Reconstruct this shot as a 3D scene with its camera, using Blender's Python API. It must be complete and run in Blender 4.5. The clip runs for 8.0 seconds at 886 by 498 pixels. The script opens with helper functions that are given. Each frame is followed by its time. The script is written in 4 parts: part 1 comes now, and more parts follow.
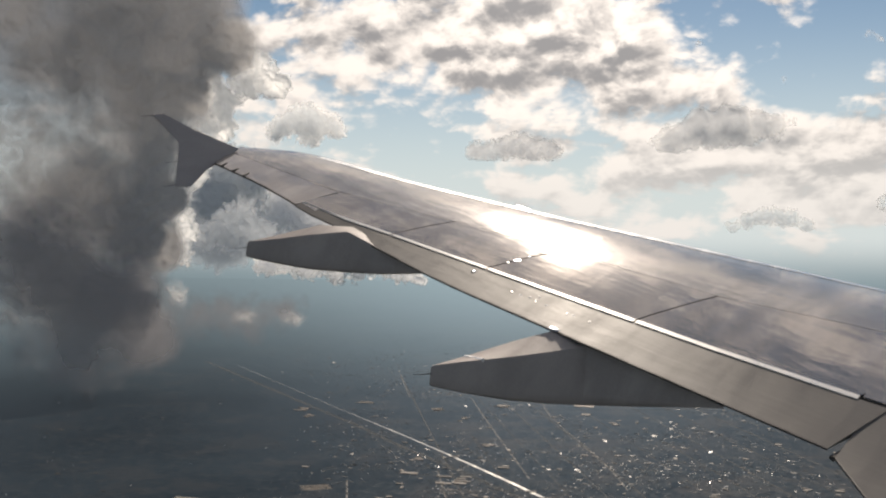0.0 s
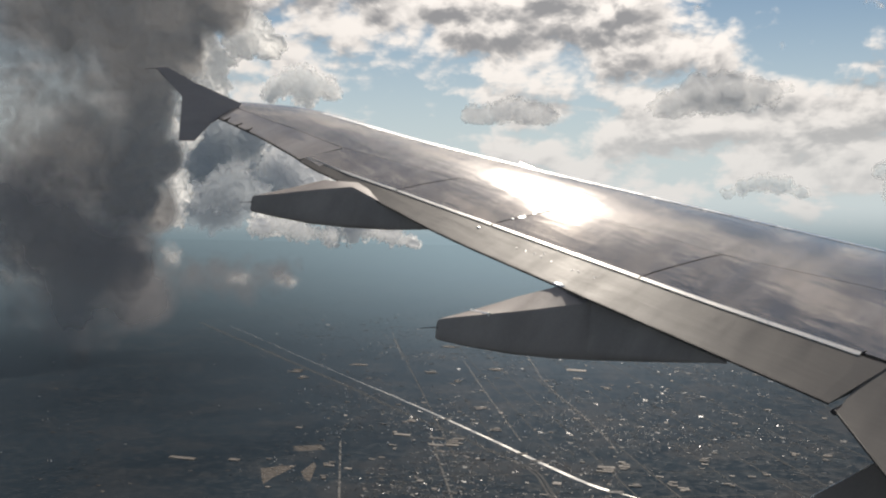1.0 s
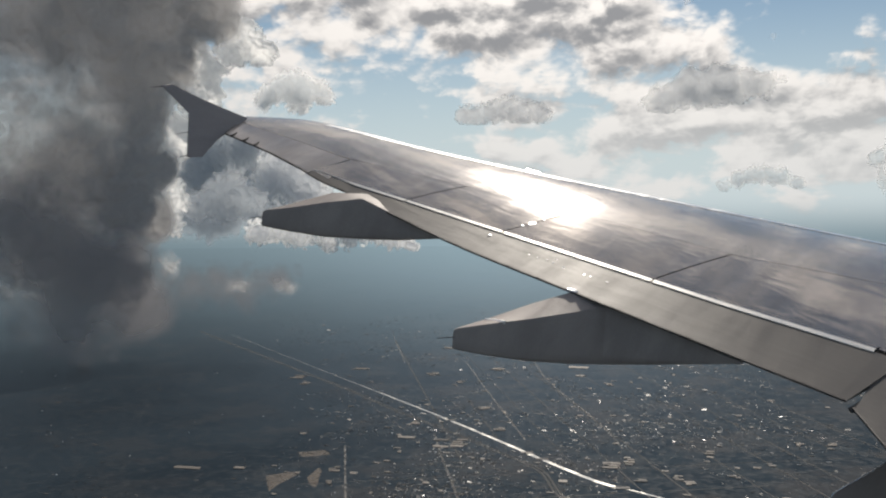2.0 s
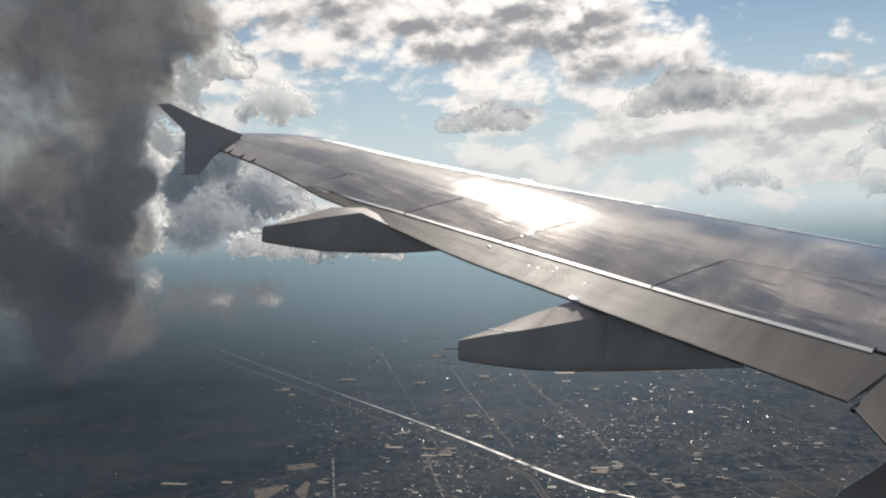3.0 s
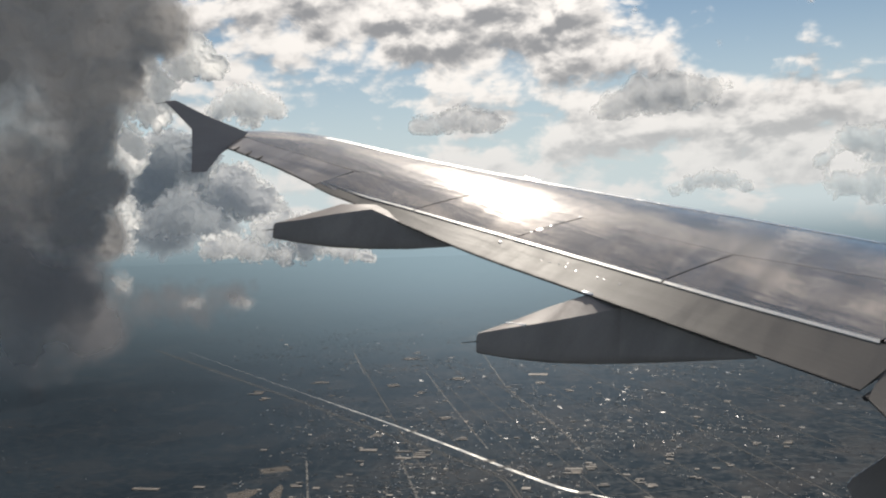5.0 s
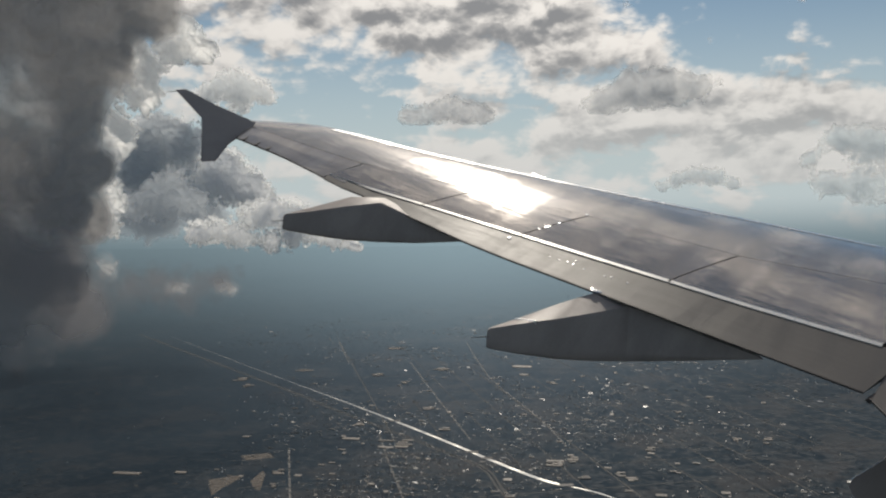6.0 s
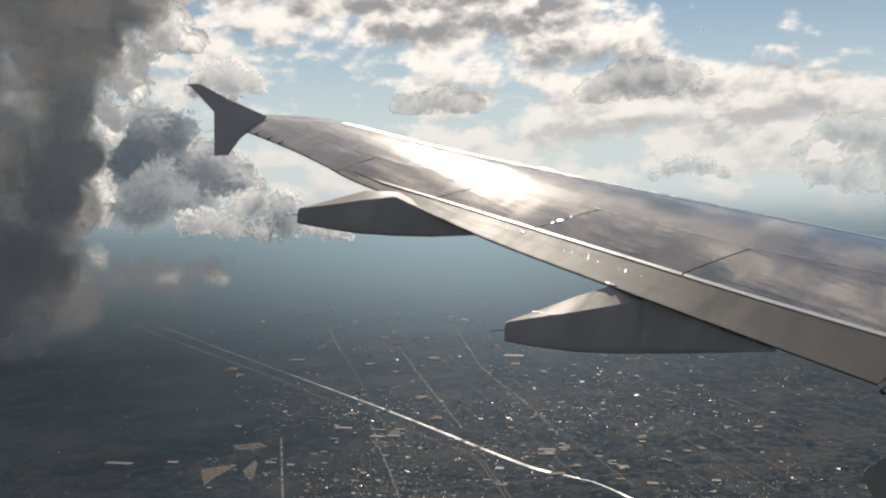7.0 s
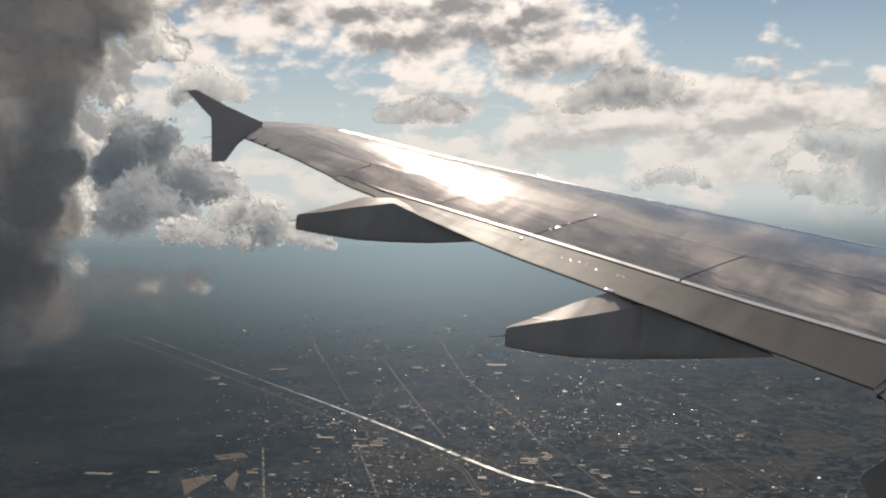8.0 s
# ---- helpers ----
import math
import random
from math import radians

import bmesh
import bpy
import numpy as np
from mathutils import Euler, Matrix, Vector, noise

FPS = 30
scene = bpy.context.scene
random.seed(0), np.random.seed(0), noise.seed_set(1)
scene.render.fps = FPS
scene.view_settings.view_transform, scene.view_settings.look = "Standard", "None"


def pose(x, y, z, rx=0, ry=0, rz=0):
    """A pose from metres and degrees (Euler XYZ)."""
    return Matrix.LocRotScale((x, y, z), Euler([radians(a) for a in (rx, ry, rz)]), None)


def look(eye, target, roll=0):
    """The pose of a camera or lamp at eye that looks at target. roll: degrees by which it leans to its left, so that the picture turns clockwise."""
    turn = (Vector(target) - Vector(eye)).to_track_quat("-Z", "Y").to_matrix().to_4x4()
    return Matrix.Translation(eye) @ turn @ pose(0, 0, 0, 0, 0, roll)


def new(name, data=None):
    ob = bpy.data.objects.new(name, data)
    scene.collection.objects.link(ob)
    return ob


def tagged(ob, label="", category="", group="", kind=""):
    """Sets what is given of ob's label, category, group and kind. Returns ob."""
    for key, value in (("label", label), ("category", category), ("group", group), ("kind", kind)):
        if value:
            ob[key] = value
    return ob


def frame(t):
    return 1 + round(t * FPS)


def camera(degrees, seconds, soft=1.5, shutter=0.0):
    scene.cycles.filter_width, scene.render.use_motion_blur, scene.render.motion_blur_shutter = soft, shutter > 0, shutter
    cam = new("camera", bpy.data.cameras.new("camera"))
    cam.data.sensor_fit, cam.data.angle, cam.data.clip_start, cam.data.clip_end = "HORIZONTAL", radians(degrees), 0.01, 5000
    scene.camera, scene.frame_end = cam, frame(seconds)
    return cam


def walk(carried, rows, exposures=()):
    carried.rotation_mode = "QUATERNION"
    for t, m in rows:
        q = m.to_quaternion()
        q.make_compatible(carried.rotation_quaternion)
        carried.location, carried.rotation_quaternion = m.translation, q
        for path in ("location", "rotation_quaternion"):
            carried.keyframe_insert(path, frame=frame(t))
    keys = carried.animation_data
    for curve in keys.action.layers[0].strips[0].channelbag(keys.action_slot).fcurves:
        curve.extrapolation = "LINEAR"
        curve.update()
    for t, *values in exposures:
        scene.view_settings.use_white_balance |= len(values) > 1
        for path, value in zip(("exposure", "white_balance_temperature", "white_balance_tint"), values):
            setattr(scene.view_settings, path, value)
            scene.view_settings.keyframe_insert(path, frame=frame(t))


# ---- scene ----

# ================= camera and its walk =================
cam = camera(52.2, 8.0, soft=2.2)
ROWS = [
    (0.0, 1.405, 0.690, -0.028, 4.12, -0.27, 0.72),
    (0.5, 1.334, 0.696, -0.077, 4.02, -1.80, 0.74),
    (1.0, 1.270, 0.652, -0.137, 3.73, -2.55, 1.30),
    (2.5, 0.989, 0.511, 0.016, 3.18, -2.39, -1.54),
    (3.0, 0.876, 0.434, 0.022, 2.55, -1.94, -1.80),
    (3.5, 0.746, 0.387, 0.008, 1.16, -1.90, -1.01),
    (4.0, 0.605, 0.360, 0.038, 0.90, -1.76, -3.72),
    (5.5, 0.213, 0.203, -0.072, 0.48, -2.07, -0.88),
    (6.0, 0.050, 0.145, 0.026, 0.01, -2.48, -0.55),
    (6.5, -0.102, 0.102, 0.086, -0.17, -2.72, -0.45),
    (7.0, -0.272, 0.036, 0.095, -0.53, -3.16, -0.62),
    (7.5, -0.401, 0.003, 0.075, -0.99, -3.07, -0.90),
    (8.0, -0.493, -0.020, 0.058, -1.62, -2.58, -0.42),
]
walk(cam, [(t, pose(x, y, z, 90 + pitch, 0, yaw) @ pose(0, 0, 0, 0, 0, lean))
           for t, x, y, z, yaw, pitch, lean in ROWS],
     exposures=[(0.0, 0.09, 7000, 14), (0.5, 0.0, 6850, 13), (1.0, -0.08, 6700, 12), (2.5, -0.03, 6550, 11), (3.0, 0.02, 6550, 11), (3.5, -0.09, 6550, 11.5),
                (4.0, -0.26, 6550, 11), (5.5, 0.05, 6600, 11), (6.0, -0.3, 6600, 10), (6.5, 0.0, 6600, 10.5), (7.0, 0.02, 6800, 12), (7.5, 0.07, 6950, 13), (8.0, -0.07, 7000, 14)])

# ================= world, sun =================
SUN_AZ, SUN_EL = 9.0, 40.5          # degrees to the right of +y, above the horizon
SUN_DIR = Vector((math.sin(radians(SUN_AZ)) * math.cos(radians(SUN_EL)),
                  math.cos(radians(SUN_AZ)) * math.cos(radians(SUN_EL)), math.sin(radians(SUN_EL))))


class Graph:
    """A small writer of node graphs."""

    def __init__(self, tree):
        self.t = tree
        tree.nodes.clear()

    def node(self, kind, **sets):
        n = self.t.nodes.new(kind)
        for k, v in sets.items():
            if k == "op":
                n.operation = v
            elif k == "blend":
                n.data_type, n.blend_type = "RGBA", v
            elif k == "dims":
                n.noise_dimensions = v
        return n

    def put(self, socket, v):
        if isinstance(v, bpy.types.NodeSocket):
            self.t.links.new(v, socket)
        elif isinstance(v, (tuple, list)) and len(v) == 3 and socket.type == "RGBA":
            socket.default_value = (*v, 1)
        else:
            socket.default_value = v

    def math(self, op, a, b=0.0, c=None, clamp=False):
        n = self.node("ShaderNodeMath", op=op)
        n.use_clamp = clamp
        self.put(n.inputs[0], a)
        self.put(n.inputs[1], b)
        if c is not None:
            self.put(n.inputs[2], c)
        return n.outputs[0]

    def vec(self, op, a, b=(0, 0, 0)):
        n = self.node("ShaderNodeVectorMath", op=op)
        self.put(n.inputs[0], a)
        if op == "SCALE":
            self.put(n.inputs[3], b)
        else:
            self.put(n.inputs[1], b)
        return n.outputs[1] if op in ("DOT_PRODUCT", "LENGTH", "DISTANCE") else n.outputs[0]

    def noise(self, v, scale, detail=4.0, rough=0.55, warp=0.0):
        n = self.node("ShaderNodeTexNoise")
        self.put(n.inputs["Vector"], v)
        n.inputs["Scale"].default_value, n.inputs["Detail"].default_value = scale, detail
        n.inputs["Roughness"].default_value, n.inputs["Distortion"].default_value = rough, warp
        return n.outputs[0]

    def ramp(self, v, a, b, lo=0.0, hi=1.0, smooth=True):
        n = self.node("ShaderNodeMapRange")
        n.interpolation_type = "SMOOTHSTEP" if smooth else "LINEAR"
        for s, x in zip(n.inputs[:5], (v, a, b, lo, hi)):
            self.put(s, x)
        return n.outputs[0]

    def mix(self, f, a, b, blend="MIX"):
        n = self.node("ShaderNodeMix", blend=blend)
        self.put(n.inputs[0], f)
        self.put(n.inputs[6], a)
        self.put(n.inputs[7], b)
        return n.outputs[2]

    def split(self, v):
        n = self.node("ShaderNodeSeparateXYZ")
        self.put(n.inputs[0], v)
        return n.outputs[0], n.outputs[1], n.outputs[2]

    def join(self, x, y, z):
        n = self.node("ShaderNodeCombineXYZ")
        for s, v in zip(n.inputs, (x, y, z)):
            self.put(s, v)
        return n.outputs[0]

    def coords(self, which="Object"):
        return self.node("ShaderNodeTexCoord").outputs[which]

    def bump(self, height, strength, distance):
        n = self.node("ShaderNodeBump")
        n.inputs["Strength"].default_value, n.inputs["Distance"].default_value = strength, distance
        self.put(n.inputs["Height"], height)
        return n.outputs[0]


world = bpy.data.worlds.new("sky")
scene.world = world
world.use_nodes = True
g = Graph(world.node_tree)
way = g.coords("Generated")
sky = g.node("ShaderNodeTexSky")
sky.sky_type, sky.sun_disc = "NISHITA", False
sky.sun_elevation, sky.sun_rotation = radians(SUN_EL), radians(SUN_AZ)
sky.altitude, sky.air_density, sky.dust_density, sky.ozone_density = 1500, 1.0, 0.6, 1.2
wx, wy, wz = g.split(way)
# the cloud decks: flat layers overhead, seen ever flatter towards the horizon
az = g.math("ARCTAN2", wx, wy)
el = g.math("ARCSINE", wz)


def patch(a, e, wa, we):
    """A soft oval of the sky, 1 in its middle; degrees."""
    da = g.math("DIVIDE", g.math("SUBTRACT", az, radians(a)), radians(wa))
    de = g.math("DIVIDE", g.math("SUBTRACT", el, radians(e)), radians(we))
    r2 = g.math("ADD", g.math("MULTIPLY", da, da), g.math("MULTIPLY", de, de))
    return g.math("EXPONENT", g.math("MULTIPLY", r2, -1.0))


clear = g.math("MULTIPLY", patch(25.5, 11.5, 8.5, 4), 0.21)
more = g.math("ADD", g.math("MULTIPLY", patch(6, 7.5, 22, 5), 0.045), g.math("MULTIPLY", patch(-1, 14, 14, 3.5), 0.15))
more = g.math("ADD", more, g.math("ADD", g.math("MULTIPLY", patch(-14, 11, 6, 4), 0.09), g.math("MULTIPLY", patch(24, 5.5, 7, 2.5), 0.07)))
more = g.math("ADD", more, g.math("MULTIPLY", patch(14, 3.0, 20, 2.4), 0.08))
more = g.math("ADD", more, g.math("ADD", g.math("MULTIPLY", patch(-2, 12.8, 11, 2.0), 0.10), g.math("MULTIPLY", patch(1, 10, 4, 1.2), 0.07)))
more = g.math("ADD", more, g.math("MULTIPLY", patch(9, 10.2, 5, 1.8), 0.10))
more = g.math("ADD", more, g.math("ADD", g.math("MULTIPLY", patch(13, 5.2, 9, 2.4), 0.10), g.math("MULTIPLY", patch(22, 6.6, 6, 2.4), 0.08)))
more = g.math("ADD", more, g.math("ADD", g.math("MULTIPLY", patch(12.5, 7.6, 6, 1.8), 0.09), g.math("MULTIPLY", patch(1.2, 6.2, 3.5, 1.1), 0.16)))
clear = g.math("ADD", clear, g.math("MULTIPLY", patch(-4, 6.2, 8, 1.4), 0.13))


def cover_at(rise):
    """How thick the cloud deck is, at a place a little higher in the sky."""
    up = g.math("ADD", el, rise)
    h = g.math("ADD", wz, rise)
    fl = g.math("DIVIDE", 1.0, g.math("ADD", g.math("MAXIMUM", h, 0.0), 0.22))
    deck = g.join(g.math("MULTIPLY", wx, fl), g.math("MULTIPLY", wy, fl), g.math("MULTIPLY", h, 1.5))
    form = g.noise(deck, 2.2, 7.0, 0.55, 0.35)
    puffs = g.noise(g.join(g.math("MULTIPLY", az, 12.0), g.math("MULTIPLY", up, 17.0), 0.0), 1.0, 9.0, 0.60, 0.35)
    heaps = g.node("ShaderNodeTexVoronoi")
    bend = g.math("MULTIPLY", puffs, 0.7)
    g.put(heaps.inputs["Vector"], g.join(g.math("ADD", g.math("MULTIPLY", az, 13.0), bend), g.math("ADD", g.math("MULTIPLY", up, 20.0), bend), 0.0))
    heaps.inputs["Scale"].default_value, heaps.inputs["Detail"].default_value, heaps.inputs["Roughness"].default_value = 1.3, 3.0, 0.55
    round_ = g.math("SUBTRACT", 0.72, g.math("MULTIPLY", heaps.outputs["Distance"], 0.5))
    c = g.math("ADD", g.math("MULTIPLY", form, 0.40), g.math("MULTIPLY", puffs, 0.32))
    c = g.math("ADD", c, g.math("MULTIPLY", round_, 0.28))
    c = g.math("ADD", g.math("MULTIPLY", g.math("SUBTRACT", c, 0.48), 1.25), 0.532)
    return g.math("ADD", g.math("SUBTRACT", c, clear), more)


more = g.math("ADD", more, g.ramp(el, radians(16), radians(26), 0.0, 0.045))          # unseen extra cover overhead, added to brighten what the wing mirrors
cover = cover_at(0.0)
above = cover_at(0.016)
mask = g.math("MULTIPLY", g.ramp(cover, 0.45, 0.575), 0.96)
near_sun = g.math("POWER", g.math("MAXIMUM", g.vec("DOT_PRODUCT", way, tuple(SUN_DIR)), 0.0), 2.0)
lit = g.mix(near_sun, (0.20, 0.22, 0.25), (1.38, 1.31, 1.215))
shade = g.mix(near_sun, (0.09, 0.10, 0.12), (0.40, 0.40, 0.405))
bright = g.math("ADD", g.math("MULTIPLY", g.math("SUBTRACT", cover, above), 8.0), g.ramp(cover, 0.49, 0.68, 0.72, 0.12))
cloud_col = g.mix(g.ramp(bright, -0.55, 1.05), shade, lit)
cloud_col = g.mix(g.ramp(wz, 0.03, 0.175, 0.66, 0.0), cloud_col, (0.74, 0.755, 0.745))          # far clouds pale in the air between
blue = g.mix(1.0, g.vec("SCALE", sky.outputs[0], 0.062), (0.86, 1.0, 0.99), "MULTIPLY")
blue = g.mix(g.ramp(wz, 0.0, 0.28), (0.60, 0.69, 0.71), blue)
air = g.mix(mask, blue, cloud_col)
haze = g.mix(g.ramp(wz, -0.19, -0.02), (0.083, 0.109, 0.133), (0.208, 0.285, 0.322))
glow = g.math("MULTIPLY", patch(3, -8, 15, 8), 1.0)          # haze painted brighter in an oval below the sun
glow = g.math("SUBTRACT", glow, g.math("MULTIPLY", patch(-24, -11, 11, 8), 0.32))          # and painted darker where the storm cloud shades it
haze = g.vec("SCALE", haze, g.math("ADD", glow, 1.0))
air = g.mix(g.ramp(wz, -0.040, 0.016), haze, air)
facing = g.math("MAXIMUM", g.vec("DOT_PRODUCT", way, tuple(SUN_DIR)), 0.0)
aureole = g.math("ADD", g.math("MULTIPLY", g.math("POWER", facing, 24.0), 0.20), g.math("MULTIPLY", g.math("POWER", facing, 220.0), 1.8))
air = g.vec("ADD", air, g.vec("SCALE", (1.0, 0.95, 0.88), aureole))          # bright moist air round the sun
bg = g.node("ShaderNodeBackground")
g.put(bg.inputs[0], air)
bg.inputs[1].default_value = 1.0
out = g.node("ShaderNodeOutputWorld")
g.t.links.new(bg.outputs[0], out.inputs[0])

sun = new("sun", bpy.data.lights.new("sun", "SUN"))
sun.data.energy, sun.data.angle, sun.data.color = 3.6, radians(0.55), (1.0, 0.93, 0.82)
sun.matrix_world = look(tuple(SUN_DIR * 100), (0, 0, 0))

# ================= materials =================


def material(name):
    m = bpy.data.materials.new(name)
    m.use_nodes = True
    return m, Graph(m.node_tree)


def finish(gr, shader):
    o = gr.node("ShaderNodeOutputMaterial")
    gr.t.links.new(shader, o.inputs[0])


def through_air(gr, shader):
    """Haze put into the materials: land fades with distance to the luminous lower sky."""
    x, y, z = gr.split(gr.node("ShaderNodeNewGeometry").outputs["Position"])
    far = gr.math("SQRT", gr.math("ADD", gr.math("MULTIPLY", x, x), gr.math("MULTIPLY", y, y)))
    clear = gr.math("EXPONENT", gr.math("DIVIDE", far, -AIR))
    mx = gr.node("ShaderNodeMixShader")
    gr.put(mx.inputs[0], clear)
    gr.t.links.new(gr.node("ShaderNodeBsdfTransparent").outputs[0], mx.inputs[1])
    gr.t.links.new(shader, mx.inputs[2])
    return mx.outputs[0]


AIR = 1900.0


def principled(gr, color, rough, metal=0.0, normal=None, coat=0.0, coat_rough=0.1, spec=0.5):
    p = gr.node("ShaderNodeBsdfPrincipled")
    gr.put(p.inputs["Base Color"], color)
    gr.put(p.inputs["Roughness"], rough)
    gr.put(p.inputs["Metallic"], metal)
    p.inputs["Specular IOR Level"].default_value = spec
    p.inputs["Coat Weight"].default_value, p.inputs["Coat Roughness"].default_value = coat, coat_rough
    if normal is not None:
        gr.put(p.inputs["Normal"], normal)
    return p.outputs[0]


def paint_mat(name, color, rough=0.3, streak=0.5, metal=0.0, spec=0.5, coat=0.0, brushed=0.0):
    """Aircraft paint: chordwise streaks of grime, fine unevenness."""
    m, gr = material(name)
    at = gr.coords()
    x, y, z = gr.split(at)
    flow = gr.join(gr.math("MULTIPLY", x, 0.35), gr.math("MULTIPLY", y, 2.2), z)
    big = gr.noise(flow, 1.3, 5, 0.6)
    fine = gr.noise(at, 30, 3, 0.6)
    f = gr.math("ADD", gr.math("MULTIPLY", big, 0.8), gr.math("MULTIPLY", fine, 0.2))
    dark = tuple(c * (1 - streak * 0.55) for c in color)
    col = gr.mix(gr.ramp(f, 0.35, 0.68), dark, color)
    r = gr.ramp(f, 0.3, 0.7, rough * 1.25, rough * 0.8)
    wave = gr.noise(gr.join(gr.math("MULTIPLY", x, 2.6), gr.math("MULTIPLY", y, 0.55), z), 1.6, 4, 0.55, 0.4)
    n = gr.bump(wave, 0.25, 0.02)
    if brushed:                                   # fine spanwise grain of the polished skin
        grain = gr.noise(gr.join(gr.math("MULTIPLY", x, 70.0), gr.math("MULTIPLY", y, 1.2), 0.0), 1.0, 2, 0.5)
        n = gr.bump(gr.math("ADD", gr.math("MULTIPLY", grain, 0.4), gr.math("MULTIPLY", wave, 4.0)), 1.0, brushed)
    finish(gr, principled(gr, col, r, metal, n, coat, 0.12, spec))
    return m


M_WING = paint_mat("wing_paint", (0.475, 0.437, 0.408), 0.108, 0.35, 0.74, 0.6, brushed=0.002)
M_SPOIL = paint_mat("spoiler_paint", (0.455, 0.415, 0.388), 0.098, 0.35, 0.74, 0.5)
# wing paint lightened on the aileron: the sky's reflection put into the colour
M_AIL = paint_mat("wing_paint_lightened", (0.56, 0.515, 0.485), 0.10, 0.5, 0.6, 0.5)
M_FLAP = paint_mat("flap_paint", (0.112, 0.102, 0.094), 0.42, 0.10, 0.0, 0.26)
M_FAIR = paint_mat("fairing_paint", (0.41, 0.355, 0.33), 0.55, 0.35, 0.0, 0.25)
M_FENCE = paint_mat("fence_paint", (0.37, 0.325, 0.315), 0.45, 0.3)
M_EDGE = paint_mat("lit_lip_paint", (0.78, 0.76, 0.73), 0.33, 0.25, 0.45)
M_SLAT = paint_mat("slat_metal", (0.66, 0.66, 0.66), 0.24, 0.2, 0.9)
M_STUD = paint_mat("polished_stud_metal", (0.85, 0.85, 0.84), 0.2, 0.1, 1.0)
M_GLINT = paint_mat("glint_metal", (0.85, 0.84, 0.82), 0.38, 0.1, 1.0)
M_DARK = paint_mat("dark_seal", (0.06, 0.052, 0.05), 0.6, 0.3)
M_ROD = paint_mat("carbon_rod", (0.08, 0.08, 0.08), 0.5, 0.2)


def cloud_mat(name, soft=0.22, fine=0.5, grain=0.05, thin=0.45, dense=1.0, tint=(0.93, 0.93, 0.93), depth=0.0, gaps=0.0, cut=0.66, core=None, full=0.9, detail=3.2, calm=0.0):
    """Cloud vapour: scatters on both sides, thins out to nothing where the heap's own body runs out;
    the core colour, where given, holds the shade of the thick middle."""
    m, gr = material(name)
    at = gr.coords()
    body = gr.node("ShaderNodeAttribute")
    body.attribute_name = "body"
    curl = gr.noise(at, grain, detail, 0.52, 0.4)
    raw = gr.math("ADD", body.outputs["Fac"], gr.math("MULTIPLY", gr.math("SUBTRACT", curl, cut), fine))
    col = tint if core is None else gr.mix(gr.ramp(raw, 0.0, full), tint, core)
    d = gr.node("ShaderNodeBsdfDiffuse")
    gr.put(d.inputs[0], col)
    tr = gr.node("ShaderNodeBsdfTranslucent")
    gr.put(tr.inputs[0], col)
    if calm:                                        # normals bent towards one fixed side, so that the relief shades less
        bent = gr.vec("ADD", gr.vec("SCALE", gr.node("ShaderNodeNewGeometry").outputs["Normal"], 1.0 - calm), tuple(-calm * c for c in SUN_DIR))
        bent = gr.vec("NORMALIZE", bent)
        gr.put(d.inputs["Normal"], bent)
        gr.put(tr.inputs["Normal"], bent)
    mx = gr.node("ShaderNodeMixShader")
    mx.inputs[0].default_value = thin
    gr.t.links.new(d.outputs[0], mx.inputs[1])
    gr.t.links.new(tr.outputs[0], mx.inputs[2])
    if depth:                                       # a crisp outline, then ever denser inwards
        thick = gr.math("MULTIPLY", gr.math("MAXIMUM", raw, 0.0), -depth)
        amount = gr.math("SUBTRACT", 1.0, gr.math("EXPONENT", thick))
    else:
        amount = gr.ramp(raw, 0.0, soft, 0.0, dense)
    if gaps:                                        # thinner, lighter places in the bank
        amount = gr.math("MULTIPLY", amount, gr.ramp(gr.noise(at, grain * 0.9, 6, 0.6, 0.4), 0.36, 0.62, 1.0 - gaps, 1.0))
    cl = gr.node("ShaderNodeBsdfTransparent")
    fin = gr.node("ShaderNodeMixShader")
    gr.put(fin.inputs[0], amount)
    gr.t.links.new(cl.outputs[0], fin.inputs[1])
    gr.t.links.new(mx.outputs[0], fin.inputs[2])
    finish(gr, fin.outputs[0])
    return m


# bank and veil also carry their shade in the tint itself
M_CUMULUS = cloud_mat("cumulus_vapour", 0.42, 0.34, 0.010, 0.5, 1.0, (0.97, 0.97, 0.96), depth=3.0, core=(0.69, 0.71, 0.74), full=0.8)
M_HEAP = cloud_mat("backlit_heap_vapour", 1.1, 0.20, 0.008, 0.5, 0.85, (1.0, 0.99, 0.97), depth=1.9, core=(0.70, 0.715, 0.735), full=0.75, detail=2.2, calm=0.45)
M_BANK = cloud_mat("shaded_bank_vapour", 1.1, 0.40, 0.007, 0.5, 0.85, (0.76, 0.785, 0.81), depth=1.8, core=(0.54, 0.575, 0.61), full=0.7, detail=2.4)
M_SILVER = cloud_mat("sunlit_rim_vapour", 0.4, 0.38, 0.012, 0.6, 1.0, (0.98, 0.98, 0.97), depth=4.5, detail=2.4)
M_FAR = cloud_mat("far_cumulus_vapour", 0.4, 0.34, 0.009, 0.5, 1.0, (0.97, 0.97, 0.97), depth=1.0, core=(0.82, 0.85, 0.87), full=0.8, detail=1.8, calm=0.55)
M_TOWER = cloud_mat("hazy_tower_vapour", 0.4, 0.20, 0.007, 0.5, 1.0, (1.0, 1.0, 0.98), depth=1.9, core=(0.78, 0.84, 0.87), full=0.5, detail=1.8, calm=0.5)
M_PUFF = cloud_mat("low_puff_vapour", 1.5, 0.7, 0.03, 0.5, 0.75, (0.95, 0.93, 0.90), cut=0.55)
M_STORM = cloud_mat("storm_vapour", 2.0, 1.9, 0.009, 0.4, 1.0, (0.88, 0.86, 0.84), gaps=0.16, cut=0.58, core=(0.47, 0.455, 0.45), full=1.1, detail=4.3)
